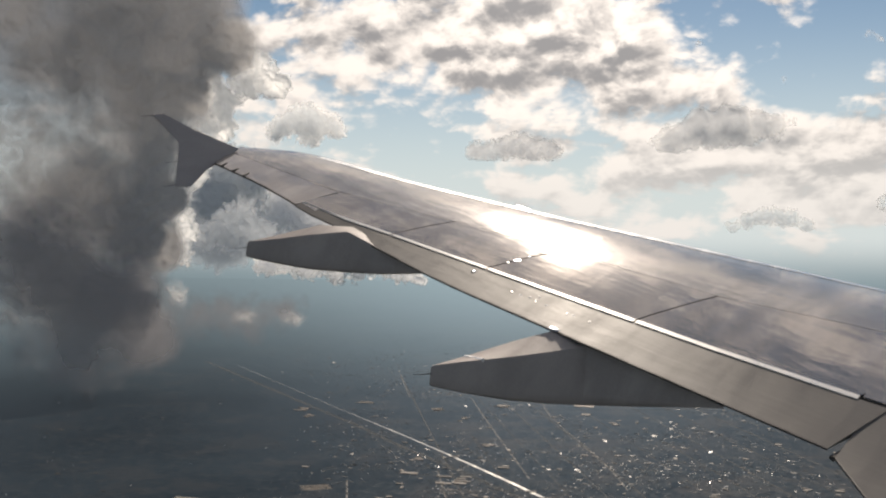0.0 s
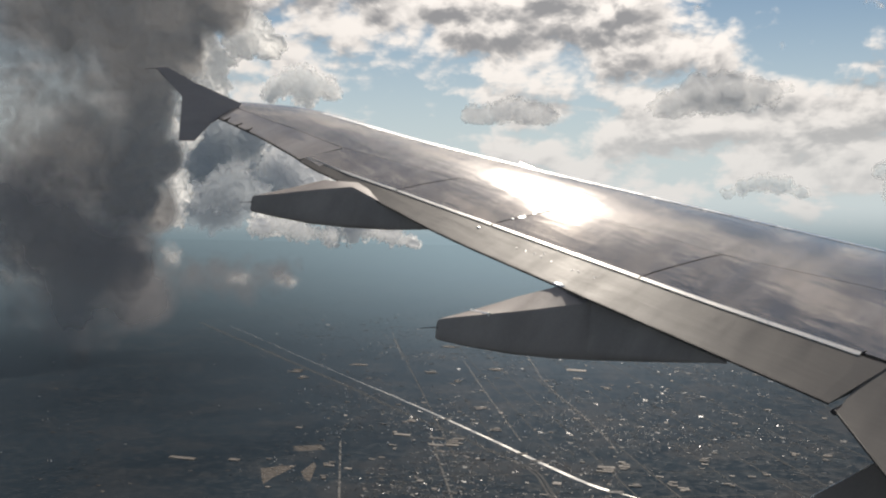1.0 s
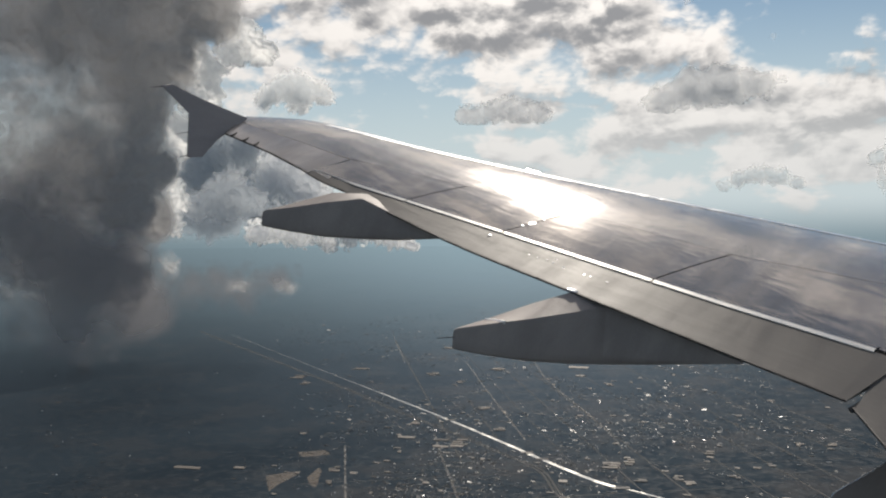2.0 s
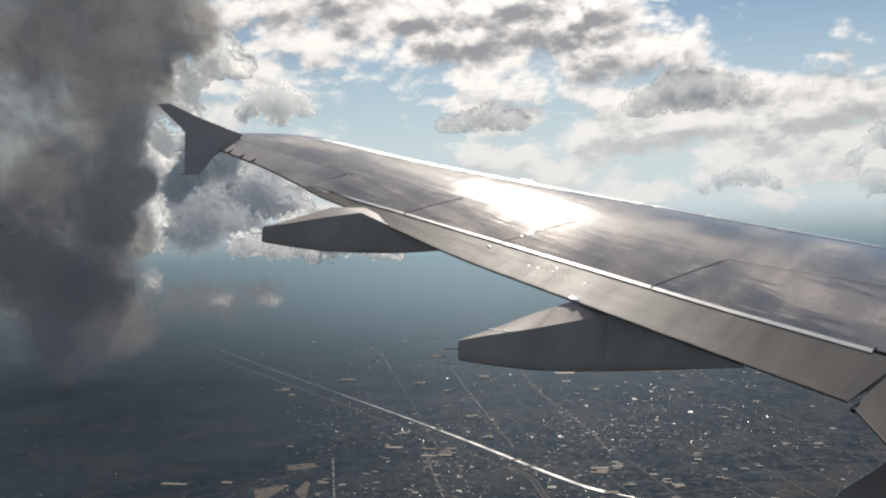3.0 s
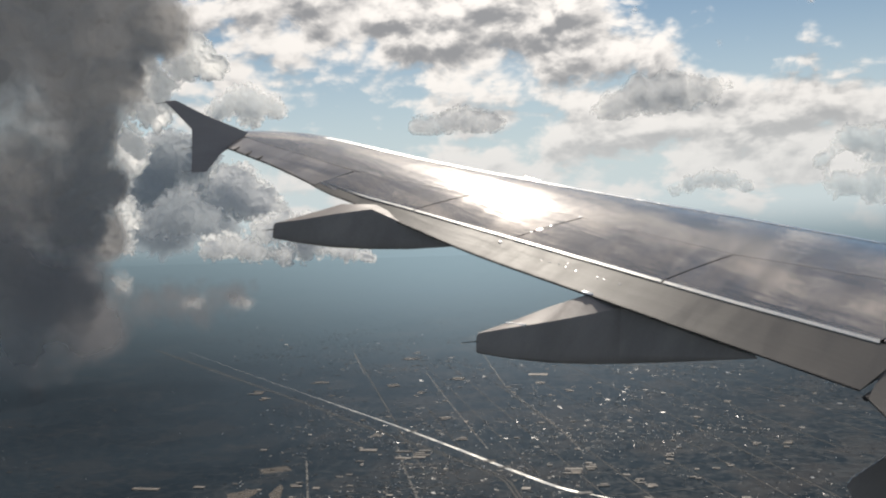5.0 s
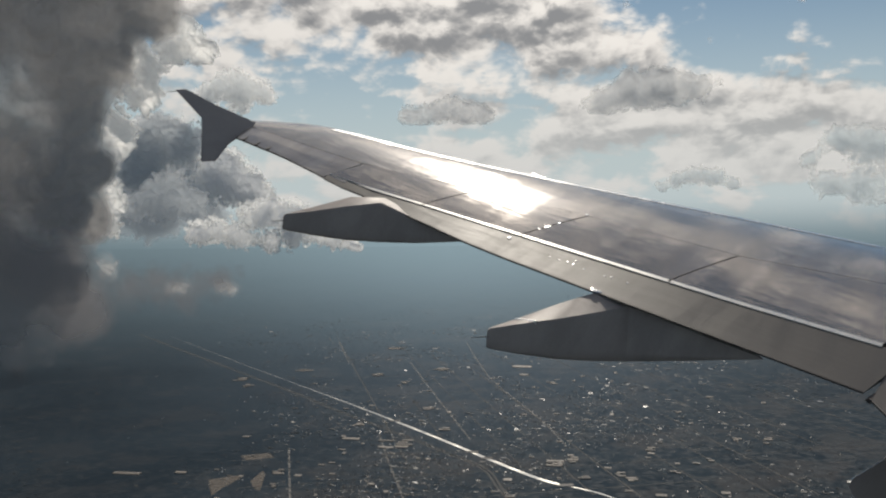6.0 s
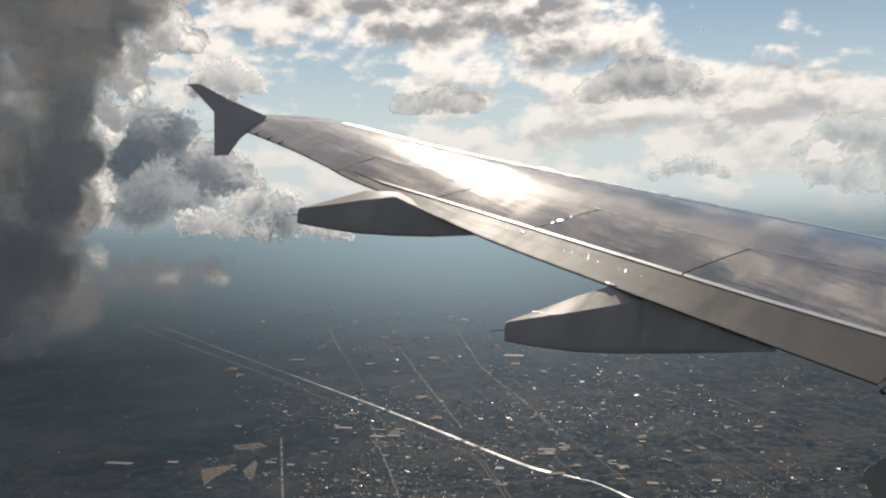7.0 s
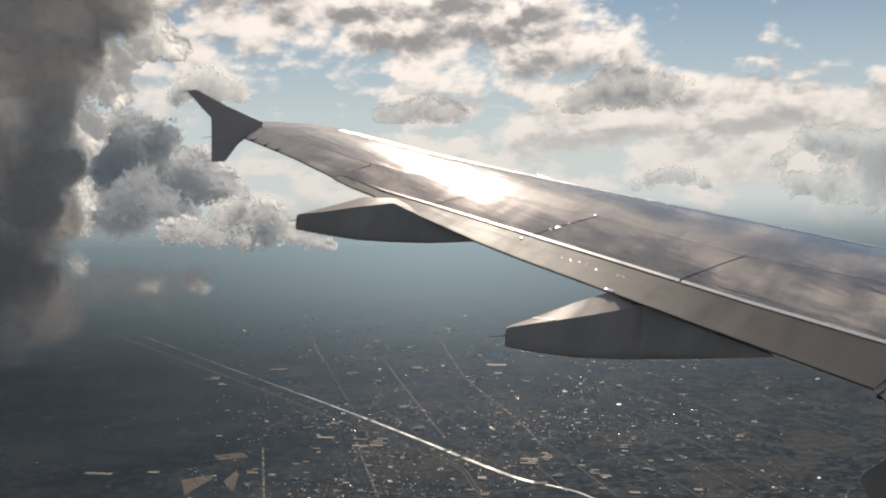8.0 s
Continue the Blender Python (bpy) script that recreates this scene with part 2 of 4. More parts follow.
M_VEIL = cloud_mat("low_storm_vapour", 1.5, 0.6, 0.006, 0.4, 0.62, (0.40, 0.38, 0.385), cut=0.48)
M_WISP = cloud_mat("thin_vapour", 1.3, 0.5, 0.012, 0.5, 0.75, (0.93, 0.93, 0.93), cut=0.68)

# ================= building helpers =================


def part(name, bm, mat, parent, label="", smooth=True):
    """Links a bmesh as one mesh object under a thing or a part."""
    me = bpy.data.meshes.new(name)
    bm.to_mesh(me)
    bm.free()
    if smooth:
        me.shade_smooth()
        me.set_sharp_from_angle(angle=radians(32))
    me.materials.append(mat)
    ob = new(name, me)
    ob.parent = parent
    if label:
        tagged(ob, label)
    return ob


def empty(name, m, label, category, **more):
    ob = new(name)
    ob.matrix_world = m
    return tagged(ob, label, category, **more)


def mesh_from(name, verts, faces, mat, smooth=False):
    me = bpy.data.meshes.new(name)
    me.from_pydata([tuple(map(float, v)) for v in verts], [], [tuple(map(int, f)) for f in faces])
    me.update()
    if smooth:
        me.shade_smooth()
    me.materials.append(mat)
    return new(name, me)


def loft(rings, closed=True, caps=True):
    """A bmesh skinned over rings of equal count."""
    bm = bmesh.new()
    vs = [[bm.verts.new(p) for p in r] for r in rings]
    n = len(rings[0])
    for a, b in zip(vs, vs[1:]):
        for i in range(n if closed else n - 1):
            bm.faces.new((a[i], a[(i + 1) % n], b[(i + 1) % n], b[i]))
    if caps and closed:
        bm.faces.new(list(reversed(vs[0])))
        bm.faces.new(vs[-1])
    bmesh.ops.recalc_face_normals(bm, faces=bm.faces)
    return bm


def lattice(p, seed):
    """Smooth gradient noise of many points, about -1 to 1."""
    i = np.floor(p).astype(np.int64)
    f = p - i
    w3 = f * f * f * (f * (f * 6 - 15) + 10)
    out_ = 0
    for dx in (0, 1):
        for dy in (0, 1):
            for dz in (0, 1):
                h = ((i[:, 0] + dx) * 374761393 + (i[:, 1] + dy) * 668265263 + (i[:, 2] + dz) * 2147483647 + seed * 974711) & 0x7FFFFFFF
                h = ((h ^ (h >> 13)) * 1274126177) & 0x7FFFFFFF
                h = h ^ (h >> 16)
                a_ = (h & 0xFFF) * (2 * math.pi / 4096)
                c_ = ((h >> 12) & 0xFFF) / 2047.5 - 1
                q_ = np.sqrt(np.maximum(0, 1 - c_ * c_))
                v = q_ * np.cos(a_) * (f[:, 0] - dx) + q_ * np.sin(a_) * (f[:, 1] - dy) + c_ * (f[:, 2] - dz)
                w = (w3[:, 0] if dx else 1 - w3[:, 0]) * (w3[:, 1] if dy else 1 - w3[:, 1]) * (w3[:, 2] if dz else 1 - w3[:, 2])
                out_ = out_ + v * w
    return out_ * 1.7


def fractal(p, seed, octaves=5, gain=0.52):
    s, a = 0, 1.0
    for k in range(octaves):
        s = s + a * (1 - 2 * np.abs(lattice(p * 2.03 ** k, seed + k)))
        a *= gain
    return s


# ================= the wing =================
# the wing's own axes: x ahead, y outboard along the trailing edge, z square to the skin
BODY = Matrix(((0.5850, -0.8030, 0.1144, 9.6508), (0.7747, 0.5113, -0.3720, 6.2466),
               (0.2402, 0.3063, 0.9211, -3.9522), (0, 0, 0, 1))).normalized()


def along(y, *knots):
    """A value that changes evenly between (y, value) knots."""
    return float(np.interp(y, [k[0] for k in knots], [k[1] for k in knots]))


def z_skin(y):
    return 0.16 * max(0.0, (y - 13.2) / 3.4) ** 2


def x_le(y):
    if y < 15.1:
        return 5.10 - 0.335 * (y - 7.25)
    return along(y, (15.1, 2.47), (15.35, 2.34), (15.56, 2.20), (15.75, 2.03), (15.9, 1.85), (16.05, 1.63), (16.22, 1.40), (16.4, 1.16))


def x_te(y):
    return along(y, (11.5, 0.18), (13.8, 0.39), (14.1, 0.36), (14.7, 0.43), (15.6, 0.42), (16.4, 0.33))


def x_lip(y):
    return along(y, (1.0, 2.15), (6.5, 1.34), (8.2, 1.13), (9.1, 1.05), (11.2, 0.862), (12.8, 0.72), (14.2, 0.56), (14.6, 0.53))


def x_spoiler(y):
    return along(y, (1.0, 4.9), (6.9, 3.0), (8.65, 2.37), (10.85, 2.06), (12.7, 1.65), (14.45, 1.17))


def x_hinge(y):
    return along(y, (14.3, 1.19), (15.36, 1.05), (16.18, 0.85), (16.4, 0.79))


def hump(x, y):
    """Height of the upper skin over the chord plane: an arch with its crest ahead of the middle."""
    c = x_le(y) - x_te(y)
    u = min(1.0, max(0.0, (x_le(y) - x) / c))
    k = 0.42
    w = (k - u) / k if u < k else (u - k) / (1 - k)
    return ARCH * c * (1 - w * w) - ARCH * min(2.2, 0.66 * c)


ARCH = 0.045


def raked(x, y):
    """The tip is cut aslant: stations fan out towards it."""
    return y + 0.5 * min(1.0, max(0.0, (y - 15.0) / 1.4)) * (x - 0.35)


def top(x, y, d=0.0):
    return (x, raked(x, y), z_skin(y) + hump(x, y) + d)


wing = empty("aircraft_wing", BODY, "grey swept airliner wing with flaps and upturned tip", "aircraft wing")

# upper skin and nose, from the nose to the spoilers or the aileron hinge
rings = []
ys = list(np.arange(1.0, 14.2, 0.3)) + [14.3, 14.44, 14.46] + list(np.arange(14.6, 16.35, 0.07)) + [16.4]
for y in ys:
    lead, rear = x_le(y), (x_spoiler(y) if y < 14.45 else x_hinge(y))
    r = max(0.02, 0.12 * (1 - (y - 2) / 20))
    c = lead - rear
    ring = []
    for k in range(9):                                   # round nose from underneath to the top
        a = math.pi * (1.0 - k / 8)
        x = lead - r * 1.6 * (1 - math.sin(a))
        ring.append((x, raked(x, y), z_skin(y) + hump(lead - 1.6 * r, y) - r + r * math.cos(a)))
    ring = ring[::-1] if ring[0][2] > ring[-1][2] else ring
    for k in range(1, 17):
        x = lead - 1.6 * r - (c - 1.6 * r) * k / 16
        ring.append(top(x, y))
    base = 0.08 * c + 0.03
    for k in range(8):
        f = k / 8
        x = rear + (c - 1.6 * r) * f
        ring.append((x, raked(x, y), z_skin(y) + hump(rear, y) - base - (0.05 * c) * math.sin(math.pi * f) * 0.6))
    rings.append(ring)
part("upper_skin", loft(rings), M_WING, wing, "smooth grey painted wing skin mirroring the sky")


def slab(corner_fn, y0, y1, x_front, x_back, thick, lift=0.0, steps=10, chord=6, shear=0.0):
    """A panel that follows the skin between two chordwise cuts."""
    rr = []
    for i in range(steps + 1):
        y = y0 + (y1 - y0) * i / steps
        up, dn = [], []
        for k in range(chord + 1):
            yk = y
            for _ in range(3):                           # the cuts run aslant to the stations
                x = x_front(yk) + (x_back(yk) - x_front(yk)) * k / chord
                yk = y + shear * (x - x_lip(y))
            p = corner_fn(x, yk)
            up.append((p[0], p[1], p[2] + lift))
            dn.append((p[0], p[1], p[2] + lift - thick))
        rr.append(up + dn[::-1])
    return loft(rr)


# metal slats along the nose, in four lengths; their brightness puts in sun glare
for a, b in ((7.3, 9.3), (9.32, 11.2), (11.22, 13.3), (13.32, 15.5)):
    part("slat", slab(top, a, b, lambda y: x_le(y) - 0.07, lambda y: x_le(y) - 0.27, 0.012, 0.005, 10, 4), M_SLAT, wing, "metal slat along the leading edge, brightened for sun glare")

# the seam behind the slats, and one along the spoiler hinges
for name, y0, y1, fx in (("slat_seam", 7.0, 15.2, lambda y: x_le(y) - 0.29), ("hinge_seam", 5.0, 14.3, lambda y: x_spoiler(y) + 0.004)):
    rr = []
    for i in range(41):
        y = y0 + (y1 - y0) * i / 40
        p, q = top(fx(y), y), top(fx(y) - 0.008, y)
        rr.append([(p[0], p[1], p[2] + 0.0015), (q[0], q[1], q[2] + 0.0015), (q[0], q[1], q[2] - 0.01), (p[0], p[1], p[2] - 0.01)])
    part(name, loft(rr), M_DARK, wing, "thin dark seam in the skin", smooth=False)

# spoilers: four outer, one inner
CUTS = [6.55, 9.10, 11.21, 12.81, 14.5]
for a, b in zip(CUTS, CUTS[1:]):
    sp = part("spoiler", slab(top, a + 0.012, b - 0.012, lambda y: x_spoiler(y) - 0.010, lambda y: x_lip(y), 0.03, 0.002, shear=-0.33), M_SPOIL, wing)
    rr = []
    # the lip is painted near white: sky and sun light on its bevel
    for i in range(9):
        y = a + 0.014 + (b - a - 0.028) * i / 8
        p = top(x_lip(y), y)
        w = (0.085 - 0.0062 * (y - 6.7)) * along(y, (13.7, 1.0), (14.2, 0.05))
        rr.append([(p[0], p[1], p[2] + 0.003), (p[0] - w, p[1], p[2] - 0.003), (p[0] - w, p[1], p[2] - 0.024), (p[0], p[1], p[2] - 0.03)])
    part("trailing_edge_strip", loft(rr), M_EDGE, sp, "spoiler edge strip painted bright as a lit lip", smooth=False)
part("spoiler", slab(top, 1.5, 6.53, lambda y: x_spoiler(y) - 0.010, lambda y: x_lip(y), 0.03, 0.002), M_SPOIL, wing)
# dark sheet beneath the spoilers, added so that the gaps read as shade
part("cove", slab(top, 1.2, 14.4, lambda y: x_spoiler(y) + 0.25, lambda y: x_lip(y) + 0.02, 0.03, -0.035), M_DARK, wing, "dark sheet added in the gaps below the spoilers")


def flap_top(x, y):
    u = min(1.0, max(0.0, (x_lip(y) - x) / (x_lip(y) - x_te(y))))
    return (x, y, z_skin(y) + hump(x_lip(y), y) - 0.006 - 0.085 * u * along(y, (11.0, 1.0), (14.5, 0.3)))


def flap(y0, y1, skew=0.0):
    rr = []
    for i in range(21):
        y = y0 + (y1 - y0) * i / 20
        up, dn = [], []
        for k in range(9):
            x = x_lip(y) - 0.03 + (x_te(y) - x_lip(y) + 0.03) * k / 8
            p = flap_top(x, y)
            p = (p[0], p[1] + skew * (x - x_te(y)) * (1 - i / 20), p[2])
            up.append(p)
            dn.append((p[0], p[1], p[2] - 0.012 - 0.10 * (1 - k / 8) ** 0.8))
        rr.append(up + dn[::-1])
    return loft(rr)


def seal_line(y0, y1, fn, xf, n=20):
    rr = []
    for i in range(n + 1):
        y = y0 + (y1 - y0) * i / n
        p = fn(xf(y), y)
        rr.append([(p[0] + 0.006, p[1], p[2] + 0.002), (p[0] - 0.014, p[1], p[2] - 0.001), (p[0] - 0.014, p[1], p[2] - 0.022), (p[0] + 0.006, p[1], p[2] - 0.022)])
    return loft(rr)


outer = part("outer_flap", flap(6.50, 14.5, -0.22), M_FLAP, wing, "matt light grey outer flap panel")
part("edge_seal", seal_line(6.50, 14.5, flap_top, x_te), M_DARK, outer, "dark rubbing strip")


def inner_te(y):
    return 0.14 - 1.05 * (6.42 - y)


rr = []
for y in np.linspace(4.2, 6.40, 12):
    up, dn = [], []
    for k in range(9):
        x = x_lip(y) - 0.03 + (inner_te(y) - x_lip(y) + 0.03) * k / 8
        z = hump(x_lip(y), y) - 0.02 - 0.10 * k / 8
        up.append((x, y, z))
        dn.append((x, y, z - 0.012 - 0.10 * (1 - k / 8) ** 0.8))
    rr.append(up + dn[::-1])
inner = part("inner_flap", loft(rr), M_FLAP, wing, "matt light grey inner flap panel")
rr = []
for y in np.linspace(4.2, 6.40, 12):
    x, z = inner_te(y), hump(x_lip(y), y) - 0.12
    yy = y
    rr.append([(x + 0.006, yy, z + 0.002), (x - 0.014, yy, z - 0.001), (x - 0.014, yy, z - 0.022), (x + 0.006, yy, z - 0.022)])
part("edge_seal", loft(rr), M_DARK, inner, "dark rubbing strip")


def ail_top(x, y):
    u = (x_hinge(y) - x) / (x_hinge(y) - x_te(y))
    p = top(x_hinge(y), y)
    return (x, raked(x, y) - 0.2 * (x - 0.4) * min(1.0, max(0.0, 15.6 - y)), p[2] - along(y, (14.5, 0.09), (15.3, 0.05)) * max(0, u) ** 1.2)


ail = part("aileron", slab(ail_top, 14.525, 16.36, lambda y: x_hinge(y) - 0.012, lambda y: x_te(y), 0.02, 0.0, steps=16), M_AIL, wing)
part("edge_seal", seal_line(14.515, 16.36, ail_top, x_te), M_DARK, ail, "dark rubbing strip")
part("joint_backing", slab(top, 14.15, 14.85, lambda y: x_hinge(y) + 0.1, lambda y: x_te(y) + 0.10, 0.02, -0.006), M_WING, wing, "grey backing below the joint of flap and aileron")
# three small dark vanes at the tip
for y in (15.72, 15.95, 16.2):
    bm = bmesh.new()
    bmesh.ops.create_cube(bm, size=1, matrix=Matrix.Translation(ail_top(x_te(y) + 0.06, y)) @ Matrix.Rotation(radians(20), 4, "Z") @ Matrix.Diagonal((0.16, 0.035, 0.03, 1)))
    bmesh.ops.bevel(bm, geom=bm.edges, offset=0.006, segments=2, affect="EDGES")
    part("trailing_edge_vane", bm, M_DARK, wing)


# wing-tip fence: a thin blade swept up and down, leaning outwards
def fence_y(x, z):
    return 16.335 + 0.1326 * x + 0.5955 * z


FENCE = [(-0.50, 0.903), (-0.287, 0.878), (0.16, 0.605), (0.96, 0.181), (0.60, 0.06), (0.346, 0.047), (0.178, 0.014), (-0.229, -0.144), (-0.512, -0.09), (-0.30, 0.254), (-0.183, 0.456)]
bm = bmesh.new()
sides = []
for s in (-1, 1):
    sides.append([bm.verts.new((x, fence_y(x, z) + s * 0.013, z)) for x, z in FENCE])
bm.faces.new(sides[0])
bm.faces.new(list(reversed(sides[1])))
for i in range(len(FENCE)):
    j = (i + 1) % len(FENCE)
    bm.faces.new((sides[0][j], sides[0][i], sides[1][i], sides[1][j]))
bmesh.ops.recalc_face_normals(bm, faces=bm.faces)
bmesh.ops.bevel(bm, geom=[e for e in bm.edges if len(e.link_faces) == 2 and e.calc_length() < 0.7], offset=0.006, segments=2, affect="EDGES")
fence = part("wingtip_fence", bm, M_FENCE, wing, "dark shaded arrow-shaped wingtip fence", smooth=False)


def rod(name, a, b, r, parent, label=""):
    bm = bmesh.new()
    a, b = Vector(a), Vector(b)
    m = Matrix.Translation((a + b) / 2) @ (b - a).to_track_quat("Z", "Y").to_matrix().to_4x4()
    bmesh.ops.create_cone(bm, cap_ends=True, segments=8, radius1=r, radius2=r * 0.5, depth=(b - a).length, matrix=m)
    return part(name, bm, M_ROD, parent, label)


for x, z in ((-0.47, 0.88), (-0.31, 0.22), (-0.49, -0.07)):
    rod("static_wick", (x + 0.02, fence_y(x, z), z), (x - 0.22, fence_y(x, z) - 0.01, z + 0.02), 0.007, fence, "thin dark static discharge rod")


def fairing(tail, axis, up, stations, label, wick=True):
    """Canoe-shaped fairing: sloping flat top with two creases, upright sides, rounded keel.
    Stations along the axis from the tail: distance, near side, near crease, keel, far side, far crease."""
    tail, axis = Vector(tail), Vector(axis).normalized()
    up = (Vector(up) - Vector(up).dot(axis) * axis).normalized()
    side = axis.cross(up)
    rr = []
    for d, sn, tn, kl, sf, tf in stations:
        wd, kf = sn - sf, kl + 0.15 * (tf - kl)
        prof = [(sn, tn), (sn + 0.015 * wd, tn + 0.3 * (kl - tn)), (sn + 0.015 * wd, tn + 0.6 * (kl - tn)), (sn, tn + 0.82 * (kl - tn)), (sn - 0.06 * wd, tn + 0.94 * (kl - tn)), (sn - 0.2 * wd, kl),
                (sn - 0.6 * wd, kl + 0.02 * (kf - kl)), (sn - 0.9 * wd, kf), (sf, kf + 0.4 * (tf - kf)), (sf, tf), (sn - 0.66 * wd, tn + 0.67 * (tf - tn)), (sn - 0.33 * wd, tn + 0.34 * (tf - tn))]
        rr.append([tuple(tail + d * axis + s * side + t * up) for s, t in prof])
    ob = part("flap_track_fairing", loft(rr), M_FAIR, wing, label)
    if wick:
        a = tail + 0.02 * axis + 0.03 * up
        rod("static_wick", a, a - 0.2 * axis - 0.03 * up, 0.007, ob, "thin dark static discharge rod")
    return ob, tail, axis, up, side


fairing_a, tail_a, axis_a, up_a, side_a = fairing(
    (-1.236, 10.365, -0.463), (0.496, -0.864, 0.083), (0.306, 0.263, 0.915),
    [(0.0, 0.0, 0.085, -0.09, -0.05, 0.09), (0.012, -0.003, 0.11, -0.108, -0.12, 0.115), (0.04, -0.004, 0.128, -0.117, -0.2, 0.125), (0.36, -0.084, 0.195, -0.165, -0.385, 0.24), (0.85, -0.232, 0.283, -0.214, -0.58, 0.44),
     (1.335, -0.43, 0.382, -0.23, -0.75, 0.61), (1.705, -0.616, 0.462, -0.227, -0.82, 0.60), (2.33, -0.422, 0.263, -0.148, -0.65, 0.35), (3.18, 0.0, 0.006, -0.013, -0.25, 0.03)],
    "large grey canoe-shaped fairing below the flap, with a glint strip")
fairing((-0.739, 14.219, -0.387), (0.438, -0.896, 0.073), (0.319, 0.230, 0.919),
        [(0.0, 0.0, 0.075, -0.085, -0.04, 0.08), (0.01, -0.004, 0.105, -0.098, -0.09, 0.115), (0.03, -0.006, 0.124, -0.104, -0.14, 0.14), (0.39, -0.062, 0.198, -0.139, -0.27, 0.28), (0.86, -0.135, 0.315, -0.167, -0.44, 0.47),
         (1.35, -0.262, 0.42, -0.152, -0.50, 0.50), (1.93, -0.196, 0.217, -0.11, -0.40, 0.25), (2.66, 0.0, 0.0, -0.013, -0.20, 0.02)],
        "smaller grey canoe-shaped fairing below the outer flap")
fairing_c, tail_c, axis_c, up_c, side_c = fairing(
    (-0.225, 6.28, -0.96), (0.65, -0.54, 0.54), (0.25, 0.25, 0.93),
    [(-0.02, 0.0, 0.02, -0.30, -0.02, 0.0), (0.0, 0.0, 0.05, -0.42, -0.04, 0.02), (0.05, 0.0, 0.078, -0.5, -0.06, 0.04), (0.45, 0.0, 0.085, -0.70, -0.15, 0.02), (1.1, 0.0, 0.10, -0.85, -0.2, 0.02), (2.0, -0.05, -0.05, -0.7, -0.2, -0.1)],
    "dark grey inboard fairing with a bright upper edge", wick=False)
bm = bmesh.new()
bmesh.ops.create_cube(bm, size=1, matrix=Matrix.Translation((0.42, 6.36, -0.105)) @ Matrix.Rotation(radians(-13), 4, "Z") @ Matrix.Diagonal((0.62, 0.07, 0.05, 1)))
bmesh.ops.bevel(bm, geom=bm.edges, offset=0.015, segments=2, affect="EDGES")
part("flap_end_seal", bm, M_DARK, wing, "dark seal between the two flaps")


def bead(name, at_, size, parent, label, turn=0.0, mat=M_STUD):
    """A small flattened polished stud."""
    bm = bmesh.new()
    bmesh.ops.create_uvsphere(bm, u_segments=14, v_segments=8, radius=1.0, matrix=Matrix.Translation(at_) @ Matrix.Rotation(turn, 4, "Z") @ Matrix.Diagonal((*size, 1)))
    return part(name, bm, mat, parent, label)


def bright_strip(points, r, parent, label, mat=M_STUD):
    """A thin polished half-sunk bead along a line of points."""
    rr = []
    for i, p in enumerate(points):
        d = (Vector(points[min(i + 1, len(points) - 1)]) - Vector(points[max(i - 1, 0)])).normalized()
        a = d.orthogonal().normalized()
        b = d.cross(a)
        rr.append([tuple(Vector(p) + r * (math.cos(k * math.pi / 12) * a + math.sin(k * math.pi / 12) * b)) for k in range(24)])
    return part("polished_strap", loft(rr), mat, parent, label)


# two added strips draw light: a window glint and a bright crease
bright_strip([tuple(tail_a + (0.33 + 0.24 * k / 6) * axis_a + (-0.36 + 0.215 * k / 6) * side_a + (0.222 + 0.002 * k / 6) * up_a) for k in range(7)], 0.022, fairing_a, "added metal strip standing in for a window glint", M_GLINT)
bright_strip([tuple(tail_c + d * axis_c + h * up_c) for d, h in ((0.01, 0.05), (0.06, 0.083), (0.45, 0.088), (0.8, 0.096), (1.1, 0.104))], 0.006, fairing_c, "added bright strip standing in for the fairing's bright crease")
# polished beads added to make the small glints on flap and joint
for x, y in ((0.57, 10.61), (0.58, 10.48), (0.61, 10.36), (0.60, 10.26), (0.70, 10.28), (0.59, 10.10), (0.60, 9.80), (0.62, 9.72), (0.63, 9.50)):
    bead("fastener", flap_top(x, y), (0.016, 0.012, 0.004), outer, "small polished bead catching a glint")
bead("fastener", flap_top(0.66, 11.30), (0.035, 0.025, 0.008), outer, "small polished bead catching a glint")
bead("hinge_cap", flap_top(x_te(9.72) + 0.02, 9.72), (0.045, 0.08, 0.012), outer, "bright polished hinge cap at the flap edge", 0.2)
for x, y, sx, sy in ((1.29, 11.06, 0.07, 0.03), (2.07, 10.85, 0.03, 0.02), (1.15, 11.11, 0.03, 0.015), (1.5, 11.0, 0.03, 0.015)):
    bead("fastener", top(x, y, 0.003), (sx, sy, 0.005), wing, "small polished bead catching a glint", -0.3)
bm = bmesh.new()
bmesh.ops.create_cube(bm, size=1, matrix=Matrix.Translation(top(x_le(12.36) - 0.12, 12.36, 0.012)) @ Matrix.Diagonal((0.06, 0.26, 0.012, 1)))
bmesh.ops.bevel(bm, geom=bm.edges, offset=0.004, segments=2, affect="EDGES")
part("slat_bracket", bm, M_STUD, wing, "small bright bracket at the leading edge")

# ================= the land =================
LAND = -200.0
M_GROUND, gr = material("hazy_land")
at = gr.coords()
big = gr.noise(at, 0.006, 6, 0.6, 0.4)
blocks = gr.node("ShaderNodeTexVoronoi")
gr.put(blocks.inputs["Vector"], at)
blocks.inputs["Scale"].default_value = 0.22
mid = gr.noise(at, 0.11, 5, 0.65)
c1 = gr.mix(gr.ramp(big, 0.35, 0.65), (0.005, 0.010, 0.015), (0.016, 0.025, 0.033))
town_side = gr.ramp(gr.math("ADD", gr.split(at)[0], gr.math("MULTIPLY", gr.math("SUBTRACT", gr.noise(at, 0.012, 4, 0.6), 0.5), 420.0)), -230.0, 40.0)           # fewer lots to one side; storm cloud's shade there put into the colour
